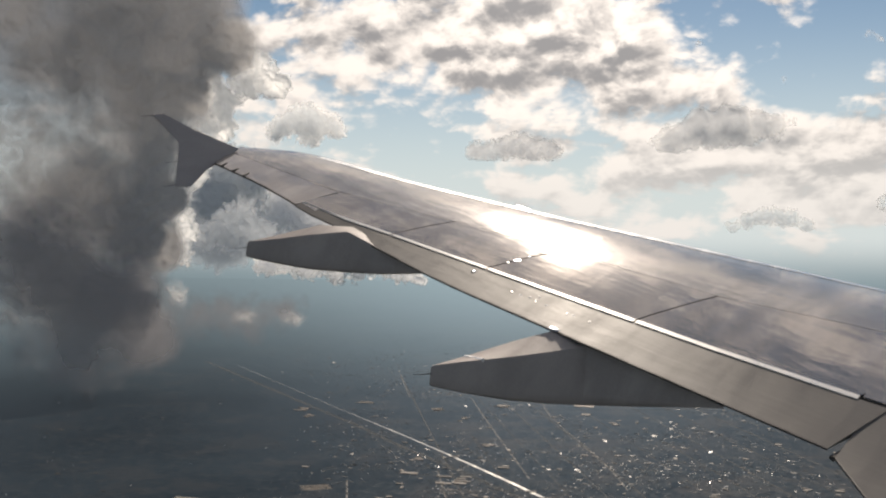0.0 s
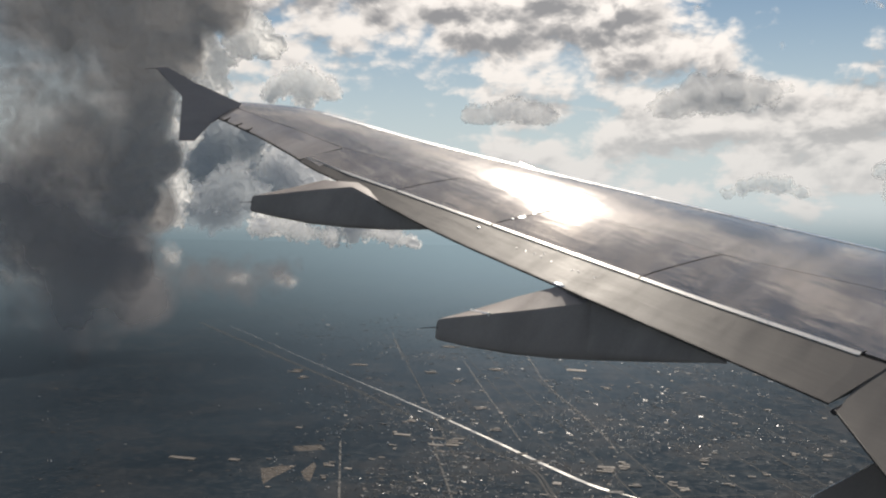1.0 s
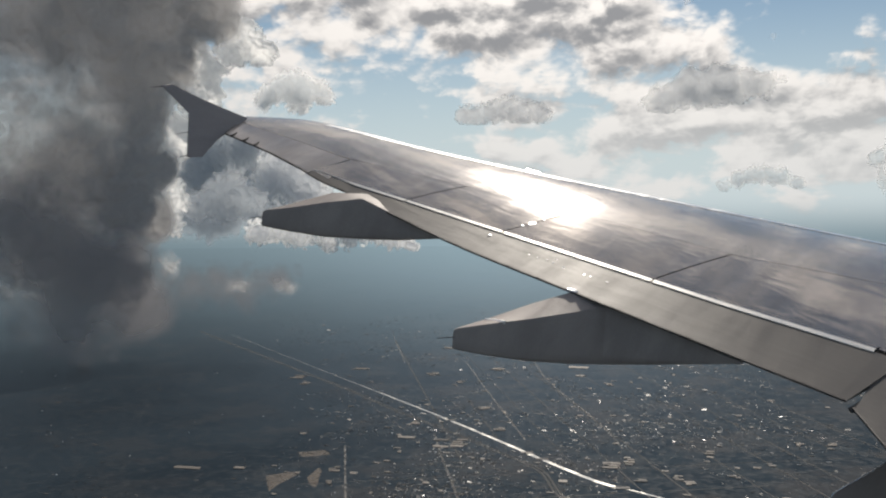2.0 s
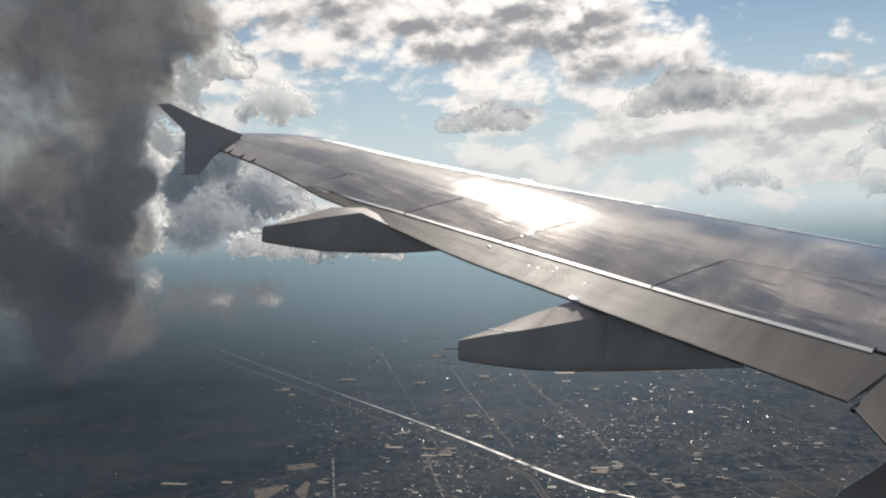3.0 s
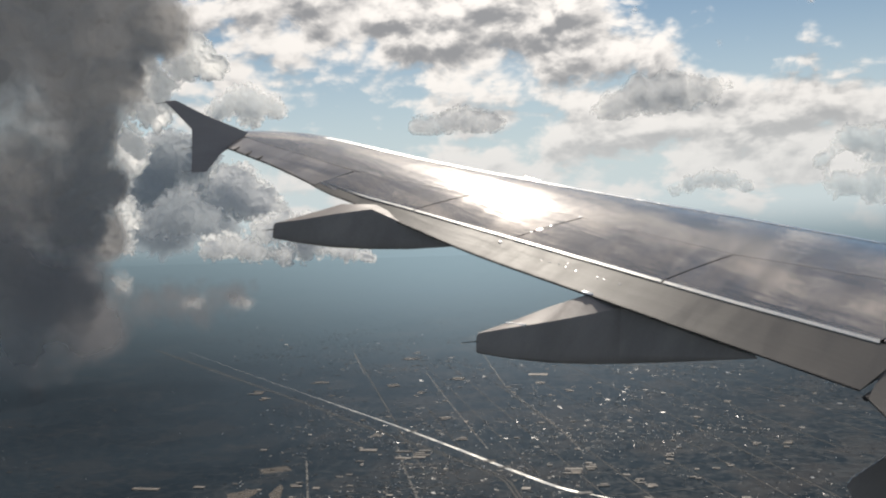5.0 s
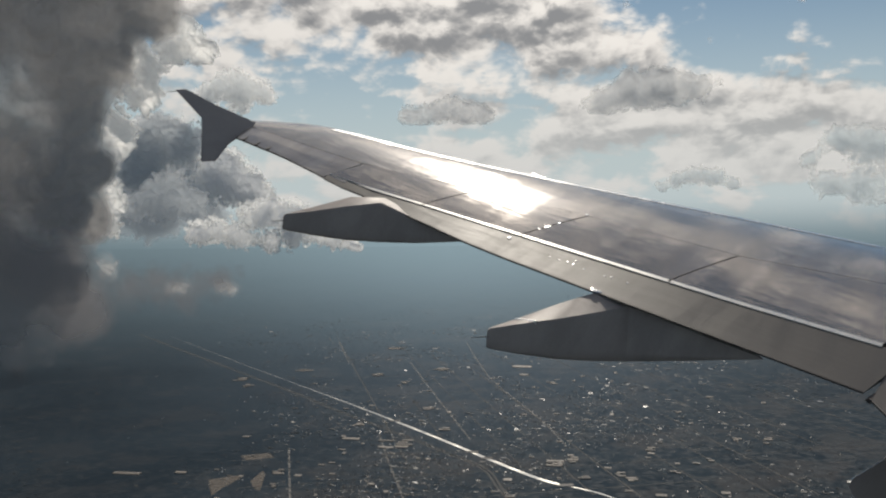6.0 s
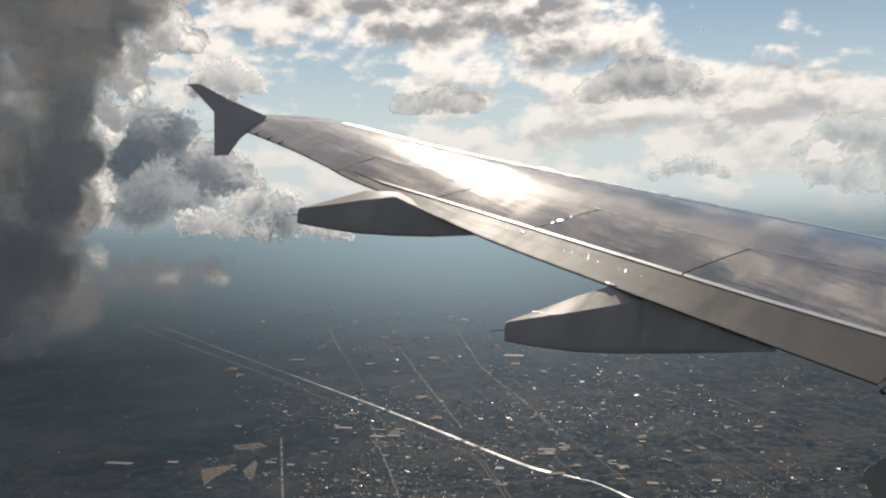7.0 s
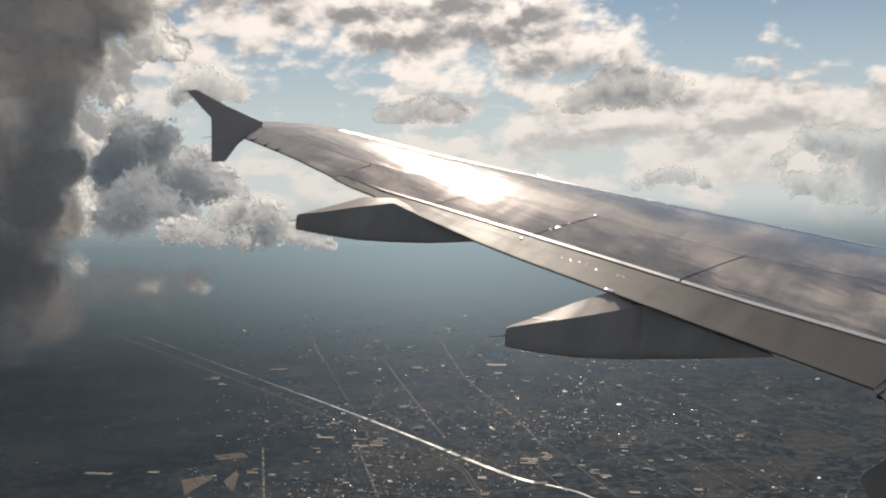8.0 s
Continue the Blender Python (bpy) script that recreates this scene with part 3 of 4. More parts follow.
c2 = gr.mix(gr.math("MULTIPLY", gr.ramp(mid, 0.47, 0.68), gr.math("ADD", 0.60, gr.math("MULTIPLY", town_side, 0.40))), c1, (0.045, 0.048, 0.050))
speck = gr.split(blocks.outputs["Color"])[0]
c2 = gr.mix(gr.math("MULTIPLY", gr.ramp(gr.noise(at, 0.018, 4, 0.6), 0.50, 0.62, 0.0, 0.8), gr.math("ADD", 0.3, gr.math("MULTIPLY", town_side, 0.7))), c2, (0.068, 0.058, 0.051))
turned = gr.node("ShaderNodeVectorRotate")
turned.rotation_type = "Z_AXIS"
gr.put(turned.inputs["Vector"], at)
turned.inputs["Angle"].default_value = radians(11)
tx_, ty_, tz_ = gr.split(turned.outputs[0])
lots = gr.node("ShaderNodeTexVoronoi")
lots.distance = "CHEBYCHEV"
gr.put(lots.inputs["Vector"], gr.join(gr.math("MULTIPLY", tx_, 0.045), gr.math("MULTIPLY", ty_, 0.075), 0.0))
lots.inputs["Scale"].default_value = 1.0
lot_a, lot_b, lot_c = gr.split(lots.outputs["Color"])
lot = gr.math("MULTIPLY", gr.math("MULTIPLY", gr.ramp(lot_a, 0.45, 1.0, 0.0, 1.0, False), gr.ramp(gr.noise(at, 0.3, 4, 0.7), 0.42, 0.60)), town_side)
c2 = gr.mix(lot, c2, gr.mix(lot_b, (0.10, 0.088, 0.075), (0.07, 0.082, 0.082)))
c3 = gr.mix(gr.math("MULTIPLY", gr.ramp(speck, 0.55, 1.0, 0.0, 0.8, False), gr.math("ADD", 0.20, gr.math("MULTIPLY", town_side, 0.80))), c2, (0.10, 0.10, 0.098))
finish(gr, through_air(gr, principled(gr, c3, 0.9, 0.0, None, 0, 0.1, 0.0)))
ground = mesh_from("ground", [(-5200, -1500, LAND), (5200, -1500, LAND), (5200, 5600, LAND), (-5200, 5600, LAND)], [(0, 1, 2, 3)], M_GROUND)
tagged(ground, "dark hazy built-up plain far below", "ground", kind="structure")

# pale metal patches in the water stand in for sun glitter
M_WATER, gr = material("canal_water")
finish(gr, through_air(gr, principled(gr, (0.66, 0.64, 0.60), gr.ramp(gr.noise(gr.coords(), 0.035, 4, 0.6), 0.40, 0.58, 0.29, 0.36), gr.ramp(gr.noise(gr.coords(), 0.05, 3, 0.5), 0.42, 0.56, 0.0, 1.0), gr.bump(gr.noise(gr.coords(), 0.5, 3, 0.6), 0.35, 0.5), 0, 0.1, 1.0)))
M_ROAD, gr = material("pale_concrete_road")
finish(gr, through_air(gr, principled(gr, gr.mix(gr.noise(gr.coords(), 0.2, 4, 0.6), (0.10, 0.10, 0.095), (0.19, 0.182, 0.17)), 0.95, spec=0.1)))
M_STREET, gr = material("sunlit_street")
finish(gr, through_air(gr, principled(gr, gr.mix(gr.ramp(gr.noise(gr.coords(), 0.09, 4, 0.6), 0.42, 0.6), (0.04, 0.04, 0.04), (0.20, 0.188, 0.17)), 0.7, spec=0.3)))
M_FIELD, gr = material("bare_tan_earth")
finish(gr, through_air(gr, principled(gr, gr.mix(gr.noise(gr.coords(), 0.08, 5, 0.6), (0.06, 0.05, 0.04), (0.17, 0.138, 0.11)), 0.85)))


def ribbon(name, pts, width, mat, z, label, category, smooth_steps=6, taper=False):
    """A level strip along a line of corners."""
    line = []
    for i in range(len(pts) - 1):
        p0, p1, p2, p3 = [Vector(pts[min(max(i + k, 0), len(pts) - 1)]) for k in (-1, 0, 1, 2)]
        for s in range(smooth_steps):
            u = s / smooth_steps
            line.append(0.5 * ((2 * p1) + (p2 - p0) * u + (2 * p0 - 5 * p1 + 4 * p2 - p3) * u * u + (3 * p1 - p0 - 3 * p2 + p3) * u ** 3))
    line.append(Vector(pts[-1]))
    vs, fs = [], []
    for i, p in enumerate(line):
        d = (line[min(i + 1, len(line) - 1)] - line[max(i - 1, 0)]).normalized()
        n = Vector((-d.y, d.x)) * width / 2
        if taper:
            n *= min(1.0, max(0.2, 1.25 - (p.y - 640) / 400)) * (0.45 if p.y < 648 else 1.0)
        for q, zz in ((p + n, LAND - 0.05), (p + n, LAND + z), (p - n, LAND + z), (p - n, LAND - 0.05)):
            vs.append((q.x, q.y, zz))
        if i:
            k = 4 * i
            for a in range(3):
                fs.append((k - 4 + a, k - 3 + a, k + 1 + a, k + a))
    return tagged(mesh_from(name, vs, fs, mat), label, category, kind="structure")


CANAL = [(-435, 1443), (-303, 1240), (-230, 1128), (-165, 1030), (-93, 922), (-46, 849), (0, 775), (36, 715), (72, 660), (99, 636), (118, 612), (156, 526), (190, 440)]
ribbon("water_canal", CANAL, 3.7, M_WATER, 0.12, "straight canal glittering in the sun", "canal", taper=True)
for side in (-1.5, 1.5):
    ribbon("road_motorway", [(x + side, y + side * 0.5) for x, y in ((-500, 1480), (-220, 1070), (-162, 985), (-101, 888), (-41, 802), (0, 739), (20, 709), (33, 681), (39, 642), (45, 610), (56, 500))], 1.7, M_ROAD, 0.10, "pale motorway carriageway running beside the canal", "road")
for line in (((-44, 1181), (-18, 1017), (8, 862), (22, 780)), ((34, 1354), (53, 1072), (78, 929), (96, 816), (102, 753)), ((-59, 803), (-46, 718), (-28, 612), (-15, 520)), ((-132, 757), (-107, 614), (-94, 540)), ((-159, 1365), (-125, 1181))):
    ribbon("road_street", list(line), 1.5, M_STREET, 0.06, "long straight pale street", "road", 2)
srnd = random.Random(5)
for k in range(13):
    x0 = -50 + 40 * k + srnd.uniform(-10, 10)
    ya, yb = srnd.uniform(580, 760), srnd.uniform(950, 1500)
    ribbon("road_street", [(x0 + 0.195 * (800 - ya), ya), (x0 + 0.195 * (800 - yb), yb)], srnd.uniform(0.9, 1.5), M_ROAD, 0.05, "long straight pale street", "road", 2)
for k in range(9):
    yc = 610 + 62 * k + srnd.uniform(-12, 12)
    xa, xb = srnd.uniform(-160, -20), srnd.uniform(60, 480)
    ribbon("road_street", [(xa, yc + 0.195 * xa), (xb, yc + 0.195 * xb)], srnd.uniform(0.7, 1.2), M_ROAD, 0.045, "cross street of the town", "road", 2)
for pts in (((-177, 668), (-163, 677), (-152, 680), (-156, 664), (-162, 647), (-165, 630), (-171, 648)), ((-145, 664), (-141, 691), (-137, 681), (-133, 640), (-138, 645)),
            ((-168, 734), (-146, 742), (-139, 728), (-160, 720))):
    f = mesh_from("field", [(px, py, LAND + 0.08) for px, py in pts], [tuple(range(len(pts)))], M_FIELD)
    tagged(f, "bare tan patch of open ground", "field", kind="structure")

# ================= the town =================
M_ROOFS, gr = material("town_roofs")
isl = gr.node("ShaderNodeNewGeometry").outputs["Random Per Island"]
tone = gr.ramp(isl, 0.0, 0.92, 0.010, 0.10, False)
tone = gr.math("ADD", tone, gr.ramp(isl, 0.92, 1.0, 0.0, 0.8, False))
col = gr.mix(1.0, gr.join(tone, tone, tone), gr.mix(gr.math("FRACT", gr.math("MULTIPLY", isl, 37.0)), (1.0, 0.86, 0.72), (0.92, 0.96, 1.0)), "MULTIPLY")
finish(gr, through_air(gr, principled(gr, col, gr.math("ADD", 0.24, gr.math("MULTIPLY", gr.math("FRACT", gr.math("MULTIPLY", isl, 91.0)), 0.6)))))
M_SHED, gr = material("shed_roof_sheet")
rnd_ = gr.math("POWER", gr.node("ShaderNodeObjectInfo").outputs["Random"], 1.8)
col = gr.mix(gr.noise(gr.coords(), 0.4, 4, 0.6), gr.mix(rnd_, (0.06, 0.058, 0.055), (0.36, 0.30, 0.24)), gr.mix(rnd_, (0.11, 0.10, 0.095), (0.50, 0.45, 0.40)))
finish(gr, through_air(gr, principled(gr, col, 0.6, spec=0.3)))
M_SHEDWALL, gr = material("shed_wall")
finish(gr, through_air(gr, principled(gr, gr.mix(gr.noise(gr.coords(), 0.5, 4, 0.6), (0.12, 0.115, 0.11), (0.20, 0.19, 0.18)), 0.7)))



def canal_x(y):
    pts = sorted((b, a) for a, b in CANAL)
    return np.interp(y, [p[0] for p in pts], [p[1] for p in pts])


def town(count, near, far_, spread, smin, smax, seed):
    """Small houses and yards in broken rows: one joined mesh."""
    r = np.random.RandomState(seed)
    turn = radians(11)
    ca, sa = math.cos(turn), math.sin(turn)
    m = count * 4
    u = r.rand(m)
    y = 1 / (1 / near * (1 - u) + 1 / far_ * u)
    x = (r.rand(m) * 2 - 1) * spread * y
    gx, gy = ca * x - sa * y, sa * x + ca * y
    gy = np.round(gy / 13) * 13 + r.normal(0, 2.8, m)          # rows along the streets
    x, y = ca * gx + sa * gy, -sa * gx + ca * gy
    one = np.ones(m)
    quarter = lattice(np.stack([x / 90, y / 130, 3.3 * one], 1), 77) + 0.3 * lattice(np.stack([x / 30, y / 45, 9.3 * one], 1), 78)
    ok = (quarter > r.normal(0.02, 0.25, m)) & (np.abs(x - canal_x(y)) > 7) & (y > 430) & (r.rand(m) < np.clip(np.minimum(1.0 + 5.5 * (x / y + 0.10), 1.0 - 2.6 * (x / y - 0.15)), 0.05, 1) * np.clip(2.4 - y / 900, 0, 1))
    x, y = x[ok][:count], y[ok][:count]
    m = len(x)
    big_ = np.where(r.rand(m) < 0.05, 2.8, 1.0) * np.clip(y / 800, 0.85, 1.8)
    w, d, hh = r.uniform(smin, smax, m) * 1.5 * big_, r.uniform(smin, smax, m) * big_, r.uniform(0.2, 0.5, m)
    tx, ty = r.normal(0, 0.13, m), r.normal(0, 0.13, m)
    vv = []
    for zz in (0, 1):
        for sx, sy in ((-1, -1), (1, -1), (1, 1), (-1, 1)):
            px, py = sx * w / 2, sy * d / 2
            vv.append(np.stack([x + ca * px + sa * py, y - sa * px + ca * py, LAND - 0.02 + zz * (hh + tx * px + ty * py)], 1))
    V = np.stack(vv, 1).reshape(-1, 3)
    quad = np.array(((4, 5, 6, 7), (0, 1, 5, 4), (1, 2, 6, 5), (2, 3, 7, 6), (3, 0, 4, 7)))
    F = (np.arange(m)[:, None, None] * 8 + quad[None]).reshape(-1, 4)
    ob = mesh_from("town_houses", V, F, M_ROOFS)
    return tagged(ob, "countless small houses and yards of a hazy town", "houses", kind="stuff")


town(20000, 540, 2600, 0.62, 0.38, 1.15, 4)


def shed(x, y, w, d, h, turn, label):
    """A long low industrial hall with a shallow ridge roof and a parapet."""
    ob = empty("warehouse", pose(x, y, LAND, 0, 0, turn), label, "warehouse", group="warehouses by the canal")
    bm = bmesh.new()
    bmesh.ops.create_cube(bm, size=1, matrix=Matrix.Translation((0, 0, h / 2 - 0.05)) @ Matrix.Diagonal((w, d, h + 0.1, 1)))
    part("shell", bm, M_SHEDWALL, ob, smooth=False)
    bm = bmesh.new()
    o = 0.15
    for sgn in (-1, 1):
        a = [bm.verts.new(p) for p in ((-w / 2 - o, sgn * (d / 2 + o), h + 0.02), (w / 2 + o, sgn * (d / 2 + o), h + 0.02), (w / 2 + o, 0, h + 0.05 * d), (-w / 2 - o, 0, h + 0.05 * d))]
        bm.faces.new(a if sgn < 0 else a[::-1])
    bmesh.ops.remove_doubles(bm, verts=bm.verts, dist=0.001)
    bmesh.ops.solidify(bm, geom=bm.faces[:], thickness=0.12)
    part("roof", bm, M_SHED, ob, smooth=False)
    return ob


SHEDS = [(-35, 767, 22, 30), (87, 702, 24, 18), (102, 714, 13, 26), (131, 671, 11, 13), (138, 659, 12, 8), (103, 663, 16, 8), (251, 771, 10, 13), (170, 741, 13, 12), (-3, 1125, 30, 20), (-71, 1301, 40, 20),
         (-81, 1092, 25, 20), (-241, 1071, 25, 22), (-226, 1031, 16, 20), (-128, 686, 13, 15), (-126, 651, 8, 10), (-175, 1129, 36, 14), (-16, 902, 19, 14), (0, 816, 18, 12), (-46, 1041, 14, 15),
         (-79, 838, 14, 12), (278, 770, 16, 11), (273, 756, 8, 7), (210, 707, 10, 10), (174, 674, 8, 8), (124, 1030, 16, 16)]
for k, (sx, sy, sw, sd) in enumerate(SHEDS):
    rows = 1 + int(sd > 7) + int(sd > 11) + int(sd > 17)
    for i in range(rows):                        # a works: several halls side by side
        turn = -8 + (k * 37) % 9
        off = ((i + 0.5) / rows - 0.5) * sd * 0.95
        shed(sx - math.sin(radians(turn)) * off + 1.6 * math.sin(5.0 * k + 2.4 * i), sy + math.cos(radians(turn)) * off, sw * (0.48 + 0.16 * math.sin(3.0 * k + 2.0 * i)), sd * 0.5 / rows, 0.7 + (k % 3) * 0.15, turn,
             "pale-roofed industrial hall standing in the hazy town")
for sx, sy, sw, sd in ((96, 1083, 17, 15), (-51, 777, 22, 6), (-50, 755, 22, 6), (-244, 686, 36, 7), (-203, 687, 14, 6), (-82, 785, 25, 8), (150, 620, 12, 7), (196, 624, 10, 7), (46, 660, 10, 8), (279, 945, 11, 10), (325, 914, 7, 8), (99, 1140, 40, 18)):
    shed(sx, sy, sw * 0.6, sd * 0.7, 0.7, -10, "low pale-roofed hall standing in the hazy town")

hall = random.Random(21)
for k in range(90):
    y = 1 / hall.uniform(1 / 1250, 1 / 620)
    x = hall.uniform(-0.26, 0.34) * y
    if abs(x - canal_x(y)) > 14:
        shed(x, y, hall.uniform(2, 6.5), hall.uniform(1.6, 4.0), hall.uniform(0.4, 0.8), -11 + hall.choice((0, 0, 90)) + hall.uniform(-6, 6), "flat-roofed hall among the houses of the hazy town")


def bridge(x, y, turn, length, width):
    """A road bridge over the canal: deck and two parapets."""
    ob = empty("road_bridge", pose(x, y, LAND, 0, 0, turn), "low dark road bridge crossing the canal", "bridge", group="bridges over the canal")
    for name, box, at_ in (("deck", (length, width, 0.25), (0, 0, 0.35)), ("parapet", (length, 0.18, 0.25), (0, width / 2, 0.58)), ("parapet", (length, 0.18, 0.25), (0, -width / 2, 0.58)), ("pier", (0.6, width, 0.4), (length * 0.42, 0, 0.08)), ("pier", (0.6, width, 0.4), (-length * 0.42, 0, 0.08))):
        bm = bmesh.new()
        bmesh.ops.create_cube(bm, size=1, matrix=Matrix.Translation(at_) @ Matrix.Diagonal((*box, 1)))
        part(name, bm, M_SHEDWALL, ob, smooth=False)
    return ob


for by, bw in ((851, 2.6), (738, 2.2), (719, 2.0), (646, 3.2)):
    bridge(canal_x(by), by, 8, 10.0, bw * 1.7)

# ================= clouds =================


def one_piece(s_, nx, ny, f):
    """Keeps the one connected heap round the strongest place; loose scraps are dropped."""
    ins = s_ > 0
    start = int(np.argmax(np.where(ins, f, -1)))
    keep = np.zeros(nx * ny, bool)
    keep[start] = True
    todo = [start]
    while todo:
        p = todo.pop()
        c = p % nx
        for q, ok in ((p - 1, c > 0), (p + 1, c < nx - 1), (p - nx, p >= nx), (p + nx, p < nx * (ny - 1))):
            if ok and ins[q] and not keep[q]:
                keep[q] = True
                todo.append(q)
    return np.where(keep, s_, -1.0)


def cloud(blobs, dist, seed, label, mat=M_CUMULUS, step=0.1, rag=0.35, lump=2.2, base=None, bulge=1.0, octaves=3, relief=0.17):
    """One heap of vapour as a closed shell with a billowing front and back.
    blobs: bearing, height and radius in degrees from the aeroplane; base: a level underside, in degrees."""
    bl = np.array(blobs, float)
    a0, a1 = (bl[:, 0] - bl[:, 2] * 1.4).min(), (bl[:, 0] + bl[:, 2] * 1.4).max()
    e0, e1 = (bl[:, 1] - bl[:, 2] * 1.4).min(), (bl[:, 1] + bl[:, 2] * 1.4).max()
    nx, ny = int((a1 - a0) / step) + 2, int((e1 - e0) / step) + 2
    A, E = np.meshgrid(np.linspace(a0, a1, nx), np.linspace(e0, e1, ny))
    A, E = A.ravel(), E.ravel()
    big = float(np.median(bl[:, 2]))
    q = np.stack([A, E, np.full_like(A, seed * 3.7)], 1)
    warp = 0.25 * big
    A2 = A + warp * lattice(q * (1.1 / big), seed + 40)
    E2 = E + warp * lattice(q * (1.1 / big), seed + 50)
    f = np.zeros_like(A)
    for a_, e_, r_ in blobs:
        dd = ((A2 - a_) ** 2 + (E2 - e_) ** 2) / r_ ** 2
        f = f + np.clip(1 - dd / 1.9, 0, None) ** 2
    billow = -fractal(q * (lump / big), seed, octaves)
    s_ = f - 0.22 + rag * 0.32 * billow * np.clip(f * 3, 0, 1) * np.clip(2.0 - f, 0, 1)
    if base is not None:
        s_ = s_ - np.clip((base - E) / (0.22 * big), 0, 3) ** 2
    s_ = np.minimum(s_, 2.2)
    s_ = one_piece(s_, nx, ny, f)
    body = np.clip(s_, 0, None)
    h = dist * radians(big) * bulge * np.sqrt(np.clip(f - 0.16, 0, 1.5)) * (0.85 - relief * fractal(q * (lump / big), seed, min(3, octaves), 0.5))
    h = np.where(body > 0, np.maximum(h * np.sqrt(np.clip(body / 0.3, 0, 1)), dist * 0.0002), 0)          # thin at the rim
    ar, er = np.radians(A), np.radians(E)
    d = np.stack([np.sin(ar) * np.cos(er), np.cos(ar) * np.cos(er), np.sin(er)], 1)
    n = nx * ny
    V = np.concatenate([d * (dist - h)[:, None], d * (dist + h)[:, None]])
    back = np.where(body > 0, np.arange(n) + n, np.arange(n))
    i = (np.arange(ny - 1)[:, None] * nx + np.arange(nx - 1)[None, :]).ravel()
    Q = np.stack([i, i + 1, i + 1 + nx, i + nx], 1)
    Q = Q[(body[Q] > 0).any(1)]
    F = np.concatenate([Q, back[Q][:, ::-1]])
    used = np.unique(F)
    remap = np.zeros(2 * n, np.int64)
    remap[used] = np.arange(len(used))
    V, F = V[used], remap[F]
    mean = V.mean(0)
    me = bpy.data.meshes.new("cloud")
    me.from_pydata((V - mean).tolist(), [], F.tolist())
    at_ = me.attributes.new("body", "FLOAT", "POINT")
    at_.data.foreach_set("value", np.concatenate([body, body])[used].astype(np.float32))
    me.shade_smooth()
    me.materials.append(mat)
    ob = new("cloud", me)
    ob.location = tuple(mean)
    return tagged(ob, label, "cloud", group="clouds in the sky")


# bearing, height, radius in degrees
cloud([(-27, 10, 8), (-23.5, 12.5, 6.5), (-29, 0, 7), (-23.5, 4, 4.0), (-25, 0.5, 4.5), (-21.3, 8.5, 3.2), (-18.5, 12.5, 4.5), (-21.4, 0.8, 2.4), (-23, -3.0, 3.0), (-26, -5, 3.5), (-20, 16, 6), (-32, 12, 8), (-34, -2, 7),
       (-21.6, 4.2, 1.7), (-20.7, 2.6, 1.4), (-20.6, -0.6, 1.3), (-21.6, 6.6, 1.6), (-20.4, 8.8, 1.4), (-22.4, -4.6, 1.6), (-16.6, 11.6, 1.6)],
      1500, 6, "towering dark grey cloud with a torn silver edge", M_STORM, 0.11, 1.3, 2.6, relief=0.10, bulge=0.4, octaves=4)
for k, bl in enumerate(([(-18.9, 9.2, 1.6), (-17.8, 8.2, 1.5), (-19.0, 7.2, 1.5), (-17.6, 6.6, 1.0)], [(-20.0, 5.6, 1.4), (-19.3, 4.6, 1.2), (-20.1, 3.4, 1.3)], [(-20.2, 1.6, 1.2), (-19.8, 0.2, 1.0), (-20.3, -0.9, 0.9)],
                        [(-16.8, 11.2, 1.5), (-15.4, 10.4, 1.4), (-16.6, 9.6, 1.3), (-14.4, 9.6, 1.0)])):
    cloud(bl, 1720, 90 + k, "torn bright cloud edge beside the dark cloud", M_SILVER, 0.045, 1.0, 2.2, relief=0.06, octaves=4)
cloud([(-28, -3, 5.0), (-24.5, -3.2, 4.0), (-21.5, -4.0, 3.2), (-18.2, -4.8, 2.0), (-15.6, -4.6, 2.2), (-13.2, -4.3, 1.6), (-26, -7.5, 3.0), (-22, -7.0, 2.2), (-30, 1, 4)], 1300, 44, "brownish grey hanging base of the storm cloud", M_VEIL, 0.12, 0.9, 1.6, relief=0.05, bulge=0.3)
cloud([(-17.4, 3.6, 2.6), (-18.8, 1.4, 2.4), (-16.2, 1.0, 2.4), (-15.0, 2.8, 1.6), (-19.6, -0.6, 1.4), (-17.4, -0.6, 1.6), (-14.4, -0.4, 1.4)],
      4400, 48, "broad blue-grey cloud bank in shade", M_BANK, 0.07, 0.7, 2.0, -2.2, relief=0.05, octaves=4, bulge=0.3)
# a heap higher up, beyond the wing tip
CREST = [(-14.0, 7.5, 0.9), (-12.9, 8.0, 1.0), (-11.7, 7.6, 0.9), (-10.8, 7.1, 0.7), (-12.5, 6.8, 1.1), (-14.7, 6.8, 0.8)]
# the larger bright copy behind it is added as a sunlit rim
cloud([(a, e + 0.04, r * 1.06) for a, e, r in CREST], 3950, 33, "added bright copy behind a high cumulus, as its sunlit rim", M_SILVER, 0.045, 0.9, 2.3, 5.9, relief=0.05, octaves=3, bulge=0.25)
cloud(CREST, 3800, 33, "pale cumulus heap above the wing tip", M_FAR, 0.045, 0.8, 2.2, 5.9, relief=0.06, octaves=3, bulge=0.5)
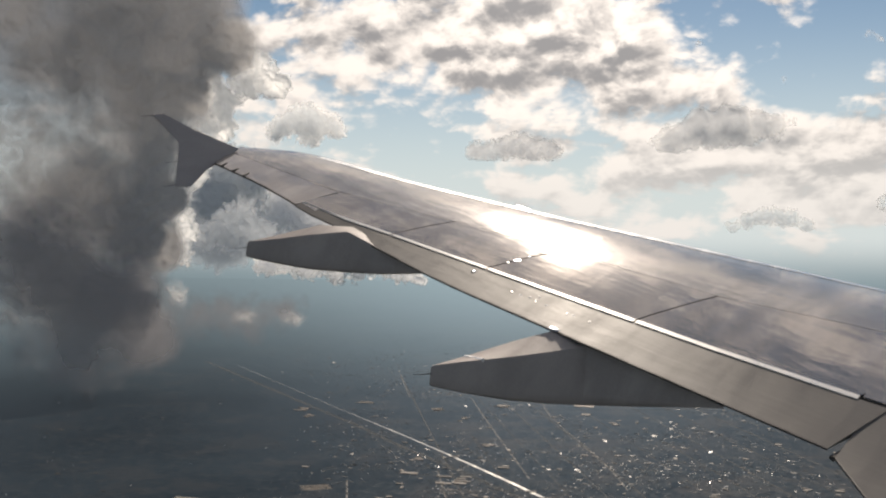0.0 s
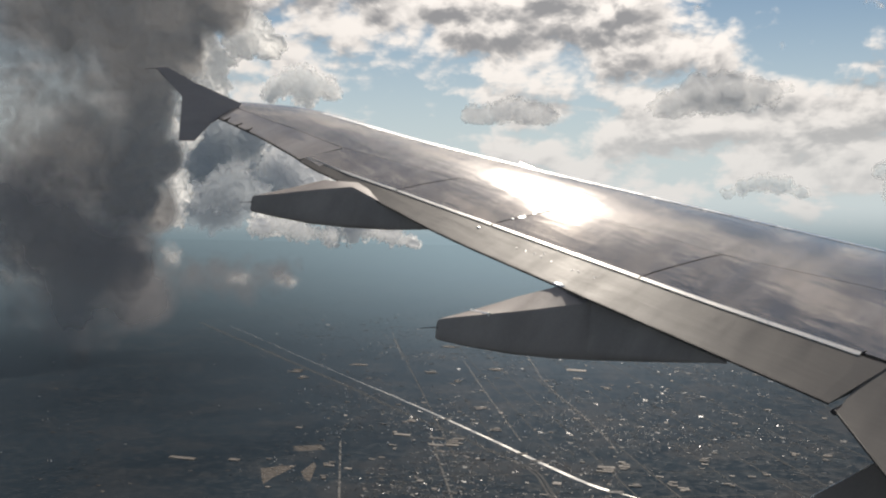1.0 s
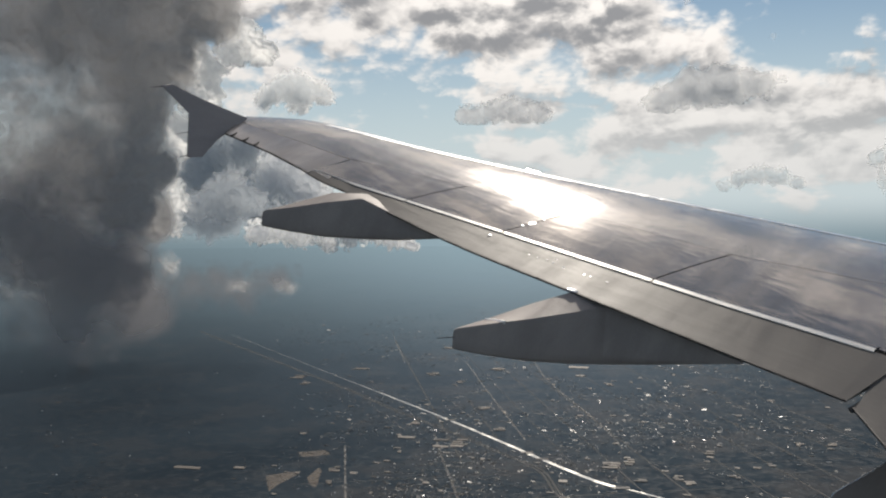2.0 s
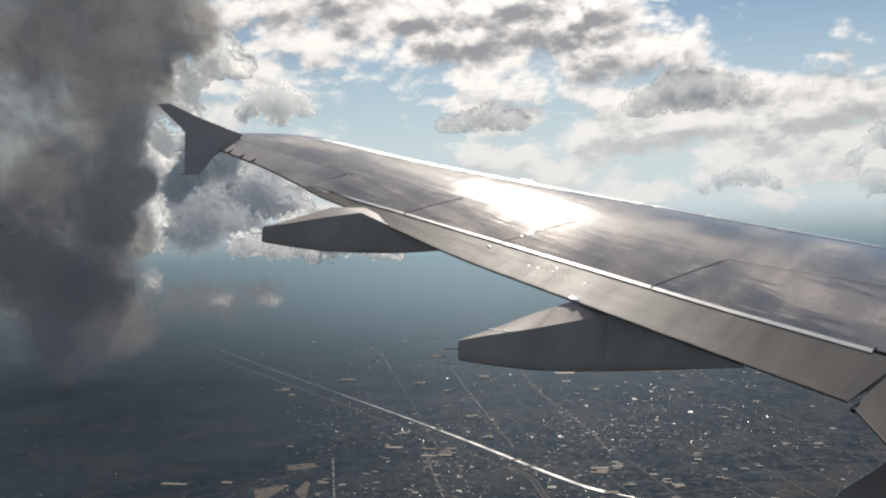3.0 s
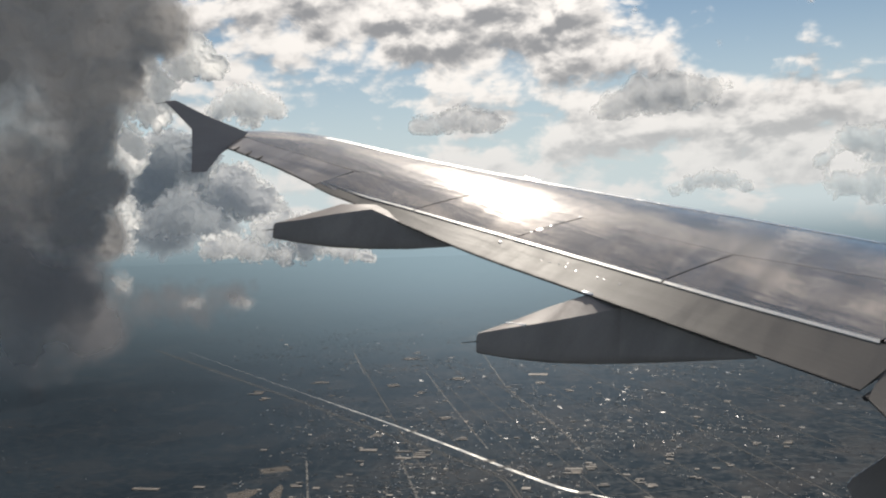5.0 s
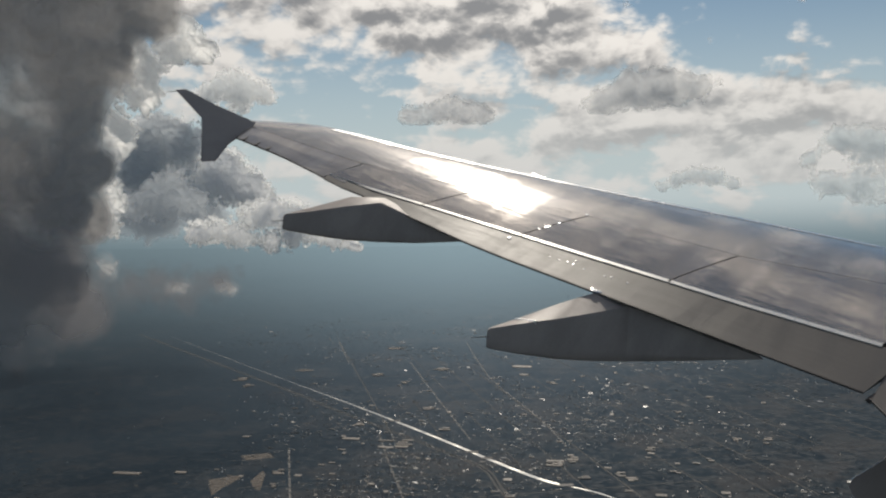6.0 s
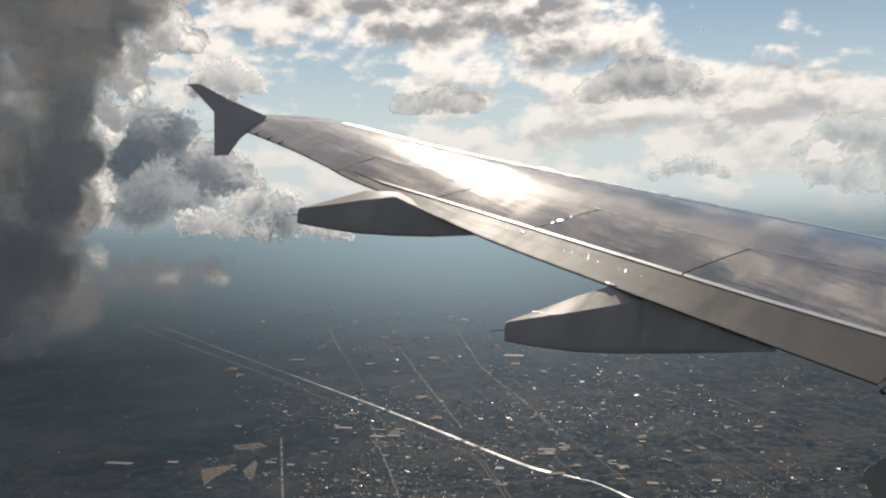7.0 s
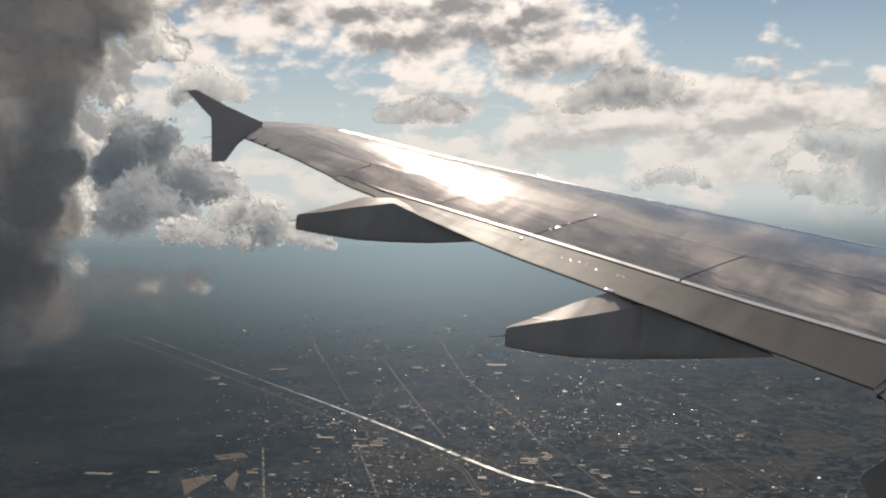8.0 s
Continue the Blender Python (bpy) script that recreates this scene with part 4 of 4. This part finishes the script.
# the heap behind the wing tip, lobe by lobe
for k, (dist, blobs) in enumerate((
        (3600, [(-18.4, 4.6, 1.5), (-17.0, 4.9, 1.4), (-15.6, 4.2, 1.5), (-17.2, 2.8, 2.2), (-18.8, 2.4, 1.8)]),
        (3300, [(-13.6, 3.0, 1.3), (-12.6, 1.9, 1.5), (-14.4, 1.6, 1.8), (-11.4, 1.0, 1.3)]),
        (3000, [(-16.6, 1.6, 1.7), (-17.8, 0.4, 1.5), (-15.4, 0.2, 1.5), (-19.3, 0.4, 1.2)]),
        (2800, [(-10.4, 0.0, 1.2), (-9.0, -0.4, 1.1), (-12.0, -0.3, 1.3), (-9.4, -1.5, 1.1), (-7.8, -1.5, 1.0), (-6.5, -1.9, 0.8), (-5.5, -2.2, 0.5)]),
        (2600, [(-14.0, -1.1, 1.2), (-15.4, -1.4, 0.9), (-12.4, -1.6, 1.0), (-10.8, -1.9, 0.9)]))):
    # larger bright copies added behind the lobes to make their sunlit rims
    if k != 2:
        cloud([(a, e + 0.04, r * 1.07) for a, e, r in blobs], dist + 130, 15 + 3 * k, "added bright copy behind a cumulus lobe, as its sunlit rim", M_SILVER, 0.045, 0.95, 2.45, -2.6, relief=0.05, octaves=3, bulge=0.25)
    cloud(blobs, dist, 15 + 3 * k, "billowing cumulus lobe with a bright rim", M_BANK if k in (0, 2) else M_CUMULUS, 0.045, 0.85, 2.3, -2.65, relief=0.07, octaves=3, bulge=0.6)
cloud([(9.6, 6.5, 1.2), (11.2, 6.9, 1.4), (12.9, 7.1, 1.4), (14.5, 7.2, 1.3), (16.0, 7.3, 1.0), (13.4, 7.9, 1.0), (11.6, 7.7, 0.8)],
      4200, 25, "small dark cumulus with a flat base", M_HEAP, 0.04, 0.7, 1.9, 5.9, relief=0.05, octaves=2)
cloud([(-2.2, 5.8, 0.8), (-1, 6.0, 1.0), (0.4, 6.2, 1.1), (1.8, 6.1, 1.0), (2.9, 5.9, 0.7)],
      4300, 27, "small ragged cumulus with a bright top", M_HEAP, 0.035, 0.7, 1.9, 5.4, relief=0.05, octaves=2)
TOWERS = [(22.2, 2.9, 0.8), (23.4, 3.9, 1.0), (24.8, 3.6, 1.3), (26.5, 3.2, 1.6), (28.5, 2.8, 1.9), (22.8, 1.3, 1.0), (24.5, 1.2, 1.4), (27, 0.8, 1.6), (20.6, 0.3, 0.6), (19.4, 0.1, 0.6), (30, 0.5, 2)]
cloud(TOWERS, 3900, 57, "distant blue-grey cumulus towers on the horizon", M_TOWER, 0.05, 0.7, 2.2, -1.1, relief=0.04, octaves=2, bulge=0.5)
HEAP = [(14.6, 1.7, 0.7), (15.7, 2.0, 0.8), (16.8, 1.8, 0.7), (17.8, 1.4, 0.5), (13.6, 1.3, 0.5)]
cloud(HEAP, 4100, 59, "small far blue-grey cumulus near the horizon", M_TOWER, 0.04, 0.7, 2.1, 0.75, relief=0.04, octaves=2, bulge=0.5)
cloud([(11.5, 12.3, 0.5), (13, 12.3, 0.7), (14.5, 12.0, 0.8), (15.8, 11.6, 0.6), (12.2, 11.0, 0.3)], 3000, 61, "thin white wisp of cloud", M_WISP, 0.05, 0.9, 2.4)
cloud([(21.0, 12.2, 0.5), (21.6, 11.9, 0.4)], 3000, 62, "tiny white cloud scrap in blue sky", M_WISP, 0.04, 0.9, 2.0)
cloud([(16.4, 10.0, 0.35)], 3000, 63, "tiny white cloud scrap in blue sky", M_WISP, 0.04, 0.8, 2.0)
for k, bl in enumerate(([(-16.9, -4.6, 0.8), (-16.0, -4.5, 0.7)], [(-13.8, -4.6, 0.8), (-13.0, -4.8, 0.6)], [(-20.6, -2.8, 0.9), (-20.2, -3.6, 0.7)])):
    cloud(bl, 1900, 70 + k, "small low fair-weather cloud over the land", M_PUFF, 0.05, 0.7, 2.0)
